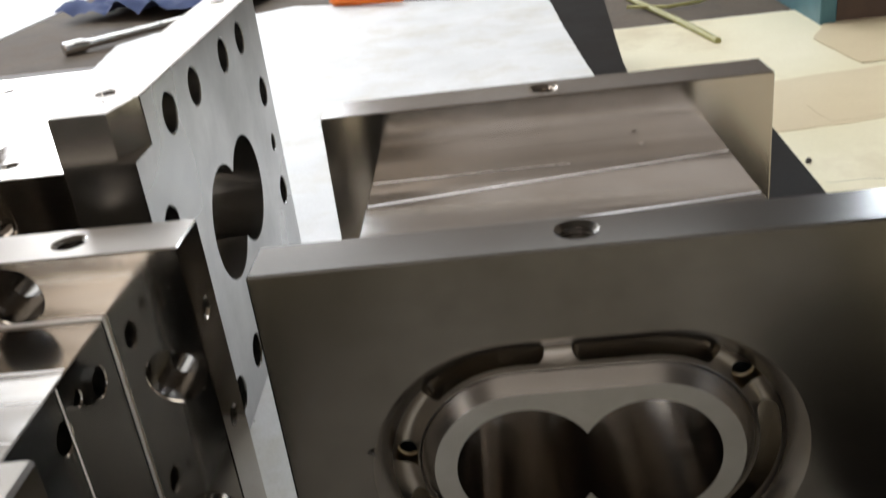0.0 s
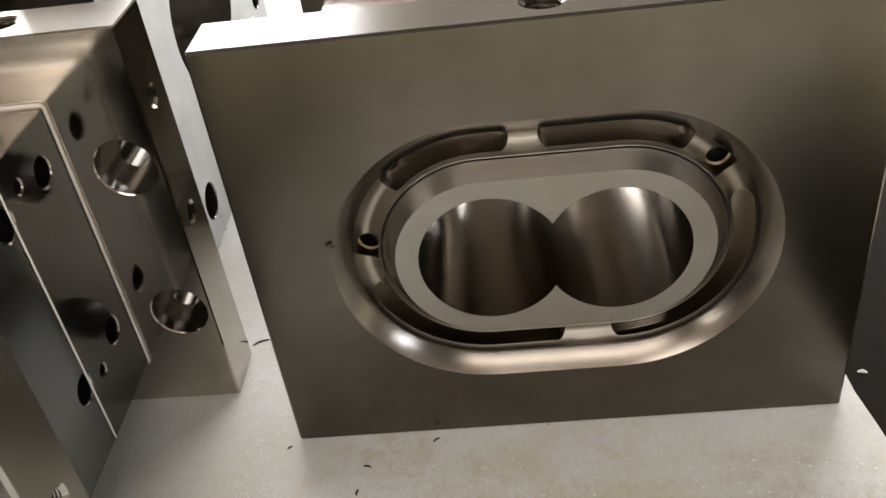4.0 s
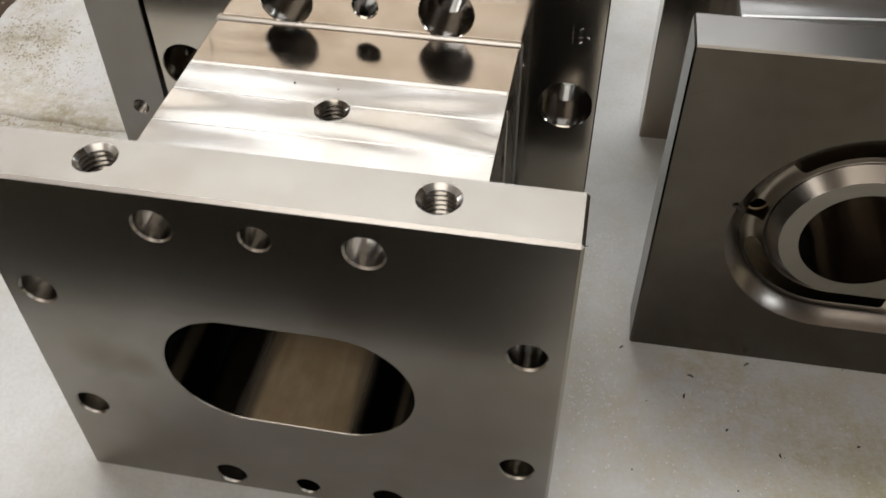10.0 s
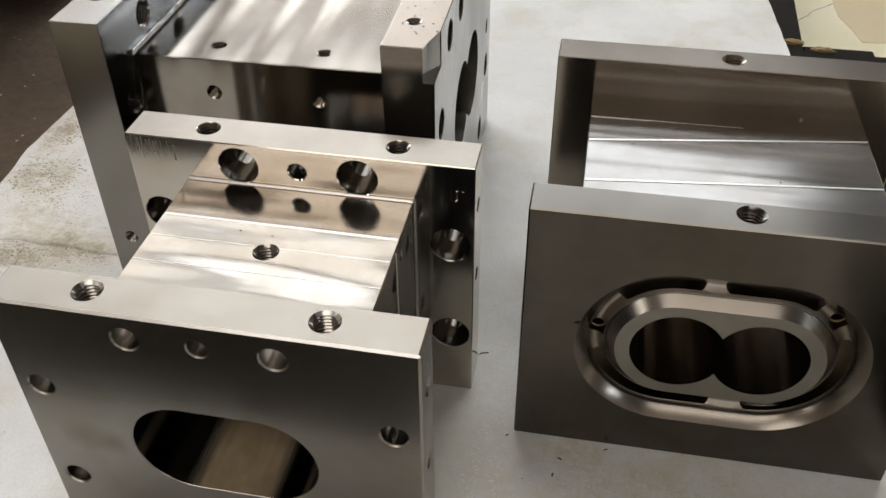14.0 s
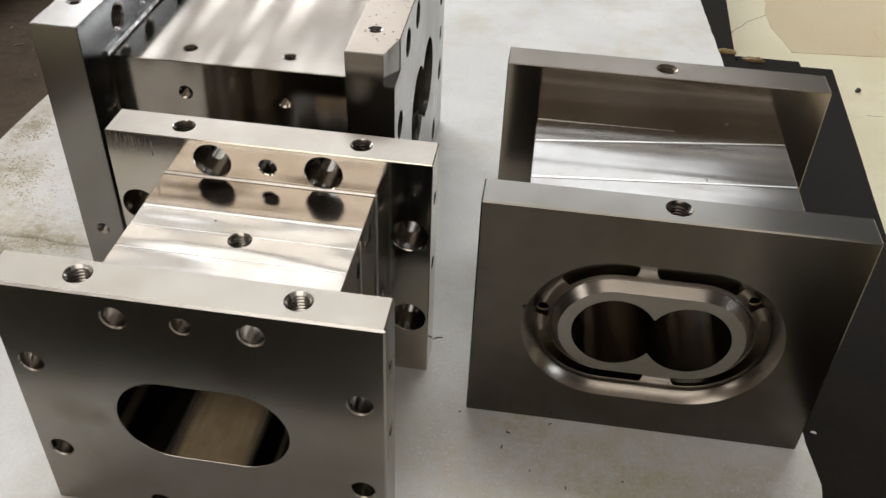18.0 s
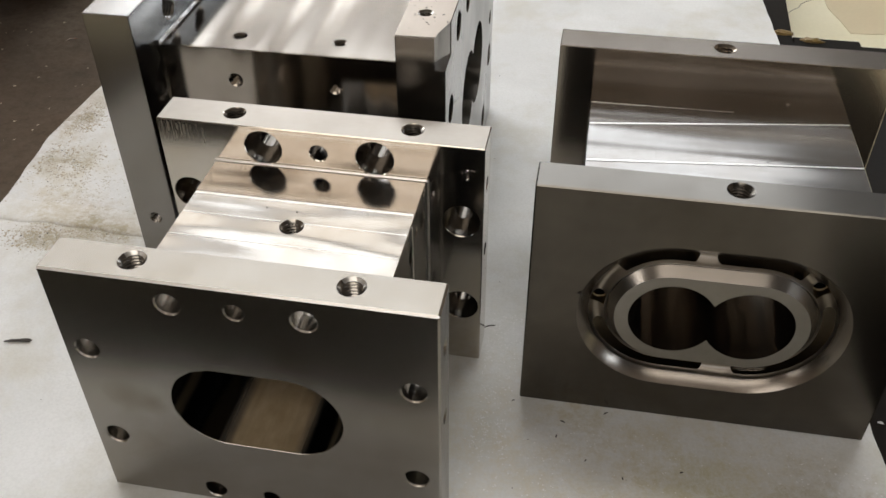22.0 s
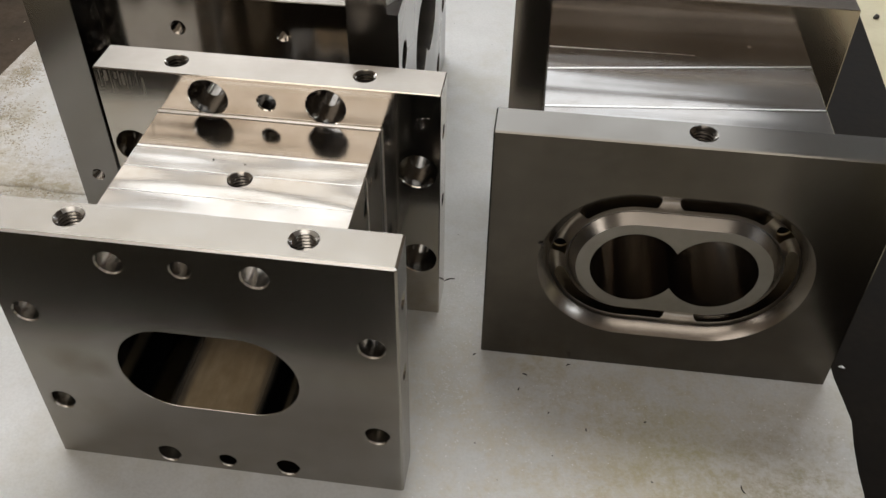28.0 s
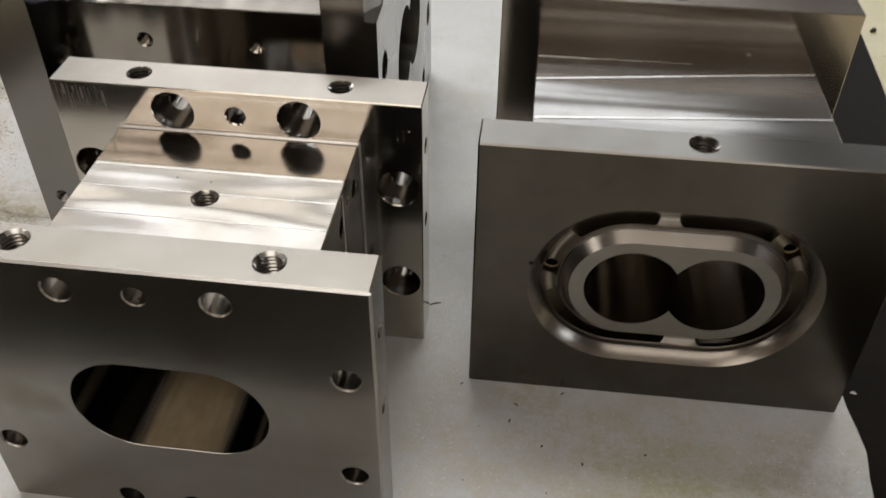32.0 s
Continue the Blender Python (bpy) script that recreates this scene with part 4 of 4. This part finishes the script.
for name, x, y in (("adhesive_lump", 0.153, 0.905), ("adhesive_lump", 0.185, 0.889)):
    bm = bmesh.new()
    bmesh.ops.create_icosphere(bm, subdivisions=3, radius=1)
    for v in bm.verts:
        k = 1 + 0.45 * noise.noise(v.co * 2.3 + Vector((x * 90, y * 40, 0)))
        v.co = Vector((v.co.x * 0.013 * k, v.co.y * 0.005 * k, max(0, v.co.z) * 0.004 * k))
    ob = solo(name, bm, GUM, "hardened amber adhesive lump on the steel plate", "adhesive")
    ob.matrix_world = pose(x, y, BASE - 0.0036, 0, 0, -4)
for i, (path, r) in enumerate((([(0.237, 1.519), (0.27, 1.53), (0.309, 1.56)], 0.0018), ([(0.232, 1.448), (0.281, 1.435), (0.363, 1.431)], 0.0017), ([(0.251, 1.44), (0.28, 1.408), (0.314, 1.367)], 0.0016),
                                 ([(0.226, 1.236), (0.26, 1.285), (0.31, 1.335), (0.367, 1.398)], 0.0013), ([(0.226, 1.236), (0.205, 1.19)], 0.002),
                                 ([(0.398, 1.504), (0.401, 1.45), (0.404, 1.424), (0.384, 1.404)], 0.003), ([(0.38, 1.0), (0.42, 1.0), (0.468, 0.995), (0.56, 0.99)], 0.001), ([(0.384, 1.404), (0.390, 1.43), (0.400, 1.452)], 0.0025))):
    rng = random.Random(i)
    fine = [(ax + (bx - ax) * k / 4 + rng.uniform(-0.002, 0.002), ay + (by - ay) * k / 4 + rng.uniform(-0.002, 0.002), FLOOR + 0.0038) for (ax, ay), (bx, by) in zip(path, path[1:]) for k in range(4)] + [(*path[-1], FLOOR + 0.0038)]
    part("crack", rounded_bar(bmesh.new(), fine, 0.42 * r, 5), BLACK, coat)
# Thin sheets stand in for cast shadow on the floor coating.
for pts, seed in (([(0.292, 1.393), (0.288, 1.263), (0.308, 1.177), (0.448, 1.19), (0.68, 1.21), (0.73, 1.45), (0.508, 1.425), (0.40, 1.41)], 1), ([(0.452, 1.28), (0.462, 1.205), (0.70, 1.22), (0.71, 1.31), (0.51, 1.325)], 2), ([(0.60, 1.46), (0.585, 1.64), (0.70, 1.86), (1.1, 1.86), (1.1, 1.5)], 4)):
    ob = solo("shadow_patch", sheet_bm(wavy(pts, 0.006, 0.03, seed), FLOOR + 0.0035 + 0.0004 * seed, FLOOR + 0.0044 + 0.0004 * seed), SHADOW_TAN, "browner patch painted as shadow on the floor coating", "floor patch", "structure", smooth=None)
ob = solo("floor_crumb", rounded_bar(bmesh.new(), [(-0.004, 0, 0), (0, 0.002, 0.001), (0.003, 0.005, 0)], [0.002, 0.004, 0.002], 6), CHIP, "small dark crumb on the yellowed floor", "debris")
ob.matrix_world = pose(0.383, 1.065, FLOOR + 0.006)
hose = [(0.427, 1.683), (0.413, 1.76), (0.395, 1.864), (0.366, 2.02), (0.334, 2.195), (0.318, 2.34), (0.305, 2.6), (0.30, 3.2)]
solo("hose", rounded_bar(bmesh.new(), [(x, y, FLOOR + 0.008 + 0.002 * math.sin(i)) for i, (x, y) in enumerate(hose)], 0.0065, 14), HOSE, "thin olive-yellow hose lying on the floor", "hose")
solo("hose", rounded_bar(bmesh.new(), [(0.32, 2.05, FLOOR + 0.01), (0.40, 2.0, FLOOR + 0.012), (0.47, 2.02, FLOOR + 0.011), (0.56, 2.12, FLOOR + 0.01)], 0.004, 12), HOSE, "short end of olive hose on the grey floor", "hose")
leg = thing("machine_foot", pose(0.630, 1.735, FLOOR), "teal-painted machine foot with a rusty, shade-darkened front", "machine foot")
part("side_plate", box_bm(0, 0.03, 0.0, 0.5, 0, 0.5, 0.002), TEAL, leg)
part("front_plate", box_bm(0.0302, 0.30, 0.006, 0.0298, 0, 0.06, 0.002), RUST, leg)
part("upper_body", box_bm(0.0302, 0.60, 0.03, 0.5, 0.0602, 0.5, 0.004), RUST, leg)
wrench = thing("wrench", pose(-1.030, 2.258, FLOOR + 0.018, 0, 0, 40.7), "long worn chrome wrench bar on the dark floor", "wrench")
part("shaft", rounded_bar(bmesh.new(), [(0.02, 0, 0), (0.2, 0, 0.002), (0.5, 0, 0.004)], [0.012, 0.011, 0.011], 14), CHROME, wrench)
part("head", rounded_bar(bmesh.new(), [(-0.03, 0, 0), (-0.026, 0, 0), (0.02, 0, 0), (0.035, 0, 0)], [0.014, 0.018, 0.018, 0.012], 14), CHROME, wrench)
bm = bmesh.new()
bmesh.ops.create_grid(bm, x_segments=40, y_segments=30, size=0.5)
for v in bm.verts:
    x, y = v.co.x * 0.62, v.co.y * 0.5
    v.co = Vector((x + 0.03 * noise.noise(Vector((x * 9, y * 9, 3))), y, 0.02 + 0.05 * abs(noise.noise(Vector((x * 8, y * 8, 0)))) + 0.03 * abs(noise.noise(Vector((x * 20, y * 20, 5))))))
ob = solo("cloth", bm, BLUE, "crumpled dark blue work cloth on the floor", "cloth", smooth=60)
ob.matrix_world = pose(-0.90, 2.86, FLOOR, 0, 0, -20)
tool = thing("hand_tool", pose(-0.205, 1.775, BASE + 0.013, 0, 0, -24), "hand tool with an orange handle on the sheet edge", "hand tool")
part("handle", rounded_bar(bmesh.new(), [(-0.1, 0, 0), (-0.09, 0, 0), (0, 0, 0.002), (0.06, 0, 0)], [0.008, 0.014, 0.013, 0.009], 14), ORANGE, tool)
part("blade", rounded_bar(bmesh.new(), [(0.06, 0, 0), (0.16, 0, -0.004)], 0.004, 10), CHROME, tool)
board = thing("plywood_board", pose(-0.95, 1.166, FLOOR, 0, 0, -2), "grey-topped plywood board with a layered edge", "board")
for i in range(7):
    part("ply", box_bm(-0.12, 0.30, 0.002 * (i % 2), 0.7, 0.034 + 0.0022 * i, 0.034 + 0.0022 * (i + 1), 0.0002), GREYPLY if i == 6 else PLY if i % 2 == 0 else PLYDARK, board)
part("batten", box_bm(-0.10, 0.28, 0.05, 0.12, 0, 0.0338, 0.001), PLYDARK, board)
part("batten", box_bm(-0.10, 0.28, 0.5, 0.57, 0, 0.0338, 0.001), PLYDARK, board)
truck = thing("orange_machine_base", pose(-0.98, 0.93, FLOOR), "orange-painted steel machine base beside the plywood", "machine base")
part("casing", box_bm(-0.6, 0.105, 0, 0.6, 0.095, 0.45, 0.02), ORANGE, truck)
part("foot", box_bm(-0.55, -0.20, 0.06, 0.12, 0, 0.0948, 0.004), BLACK, truck)
part("foot", box_bm(-0.55, -0.20, 0.48, 0.54, 0, 0.0948, 0.004), BLACK, truck)

# stamped marks on the oval module's rear flange, too worn to read
for i in range(5):
    for k in range(2):
        bar = solo("stamp_mark", box_bm(-0.0010, 0.0010, -0.0001, 0.0003, -0.00025, 0.00025, 0.0001), SMOOTH, "worn stamped character on the steel flange", "stamp mark", group="stamp marks")
        bar.matrix_world = pose(-0.1432 + 0.0034 * (i % 3), 0.30945, 0.1630 - 0.0042 * k - 0.0025 * (i // 3), 0, (70, -35, 15, 85, -60)[i] + 25 * k, -0.7)
ob = solo("metal_chip", rounded_bar(bmesh.new(), [(-0.002, 0, 0), (0, -0.0006, 0.0004), (0.0015, -0.001, -0.0012)], [0.0004, 0.0007, 0.0004], 6), CHIP, "dark curl of swarf stuck to the steel face", "swarf")
ob.matrix_world = pose(-0.0623, 0.2776, 0.1005)


def scatter(name, count, areas, size, material, label, category, seed, clump=9, least=-0.1, z=BASE, heap=False):
    """Many tiny grains lying on the sheet, as one object."""
    rng, verts, faces = random.Random(seed), [], []
    while len(faces) < count * 8:
        x0, x1, y0, y1 = areas[rng.randrange(len(areas))]
        x, y = rng.uniform(x0, x1), rng.uniform(y0, y1)
        if heap:
            x, y = rng.gauss(0.5 * (x0 + x1), 0.32 * (x1 - x0)), rng.gauss(0.5 * (y0 + y1), 0.32 * (y1 - y0))
        if heap and x < -0.586 or noise.noise(Vector((x * clump, y * clump, seed))) + rng.uniform(-0.3, 0.3) < least:
            continue
        r, k = size * rng.uniform(0.4, 1.4), len(verts)
        w = rng.uniform(0, 6.3)
        ring = [(x + r * rng.uniform(0.6, 1.2) * math.cos(w + i * 1.571), y + r * rng.uniform(0.6, 1.2) * math.sin(w + i * 1.571), z + 0.12 * r) for i in range(4)]
        verts += [(x, y, z + 0.4 * r), *ring, (x, y, z)]
        faces += [(k, k + 1 + i, k + 1 + (i + 1) % 4) for i in range(4)] + [(k + 5, k + 1 + (i + 1) % 4, k + 1 + i) for i in range(4)]
    me = bpy.data.meshes.new(name)
    me.from_pydata(verts, [], faces)
    me.materials.append(material)
    tagged(new(name, me), label, category, kind="stuff")


SANDY = ((-0.53, -0.43, 0.385, 0.43), (-0.592, -0.565, 0.53, 0.64), (-0.56, -0.49, 0.43, 0.50))
CRUSTY = ((-0.545, -0.50, 0.372, 0.402), (-0.50, -0.44, 0.398, 0.428), (-0.592, -0.555, 0.555, 0.60), (-0.588, -0.53, 0.475, 0.525))
scatter("foam_sparkle", 900, ((-0.13, 0.14, 0.12, 0.26), (-0.125, -0.10, 0.22, 0.36)), 0.0006, PLAIN_WHITE, "tiny white foam grains on the sheet", "foam grains", 11)
scatter("sand", 3200, SANDY + CRUSTY, 0.0007, SAND, "sandy brown dirt on the foam sheet", "dirt", 12, 110, 0.0, heap=True)
scatter("foam_crumbs", 700, CRUSTY, 0.0013, SAND, "beige crumbs of dirty foam on the sheet", "dirt", 18, 70, 0.0, heap=True)
scatter("grit", 130, CRUSTY, 0.0008, CHIP, "dark grit among the sandy dirt", "dirt", 19, 90, 0.0, heap=True)
scatter("dust", 90, ((-0.55, 0.13, 0.12, 0.9),), 0.0006, CHIP, "fine dark specks on the foam sheet", "dirt", 13)
scatter("oil_specks", 46, ((-0.1765, -0.1668, 0.40, 0.66), (-0.196, -0.168, 0.39, 0.46)), 0.00085, CHIP, "dark specks on the flange top", "dirt", 14, z=0.215)
scatter("body_specks", 9, ((-0.30, -0.175, 0.24, 0.30),), 0.0006, CHIP, "dark specks on the milled body", "dirt", 16, least=-1, z=0.1525)
scatter("body_specks", 8, ((-0.06, 0.09, 0.33, 0.45),), 0.0006, CHIP, "dark specks on the milled body", "dirt", 17, least=-1, z=0.1527)
scatter("floor_grit", 260, ((-1.15, -0.62, 0.30, 1.25),), 0.0018, SAND, "brown grit on the dark concrete floor", "dirt", 15, 6, 0.1, FLOOR)
ob = solo("floor_chip", rounded_bar(bmesh.new(), [(-0.007, 0, 0), (-0.002, 0.002, 0.001), (0.007, 0.003, 0)], [0.0006, 0.0014, 0.0006], 6), CHROME, "bright curl of swarf on the concrete floor", "swarf")
ob.matrix_world = pose(-0.832, 0.97, FLOOR + 0.002, 0, 0, 20)
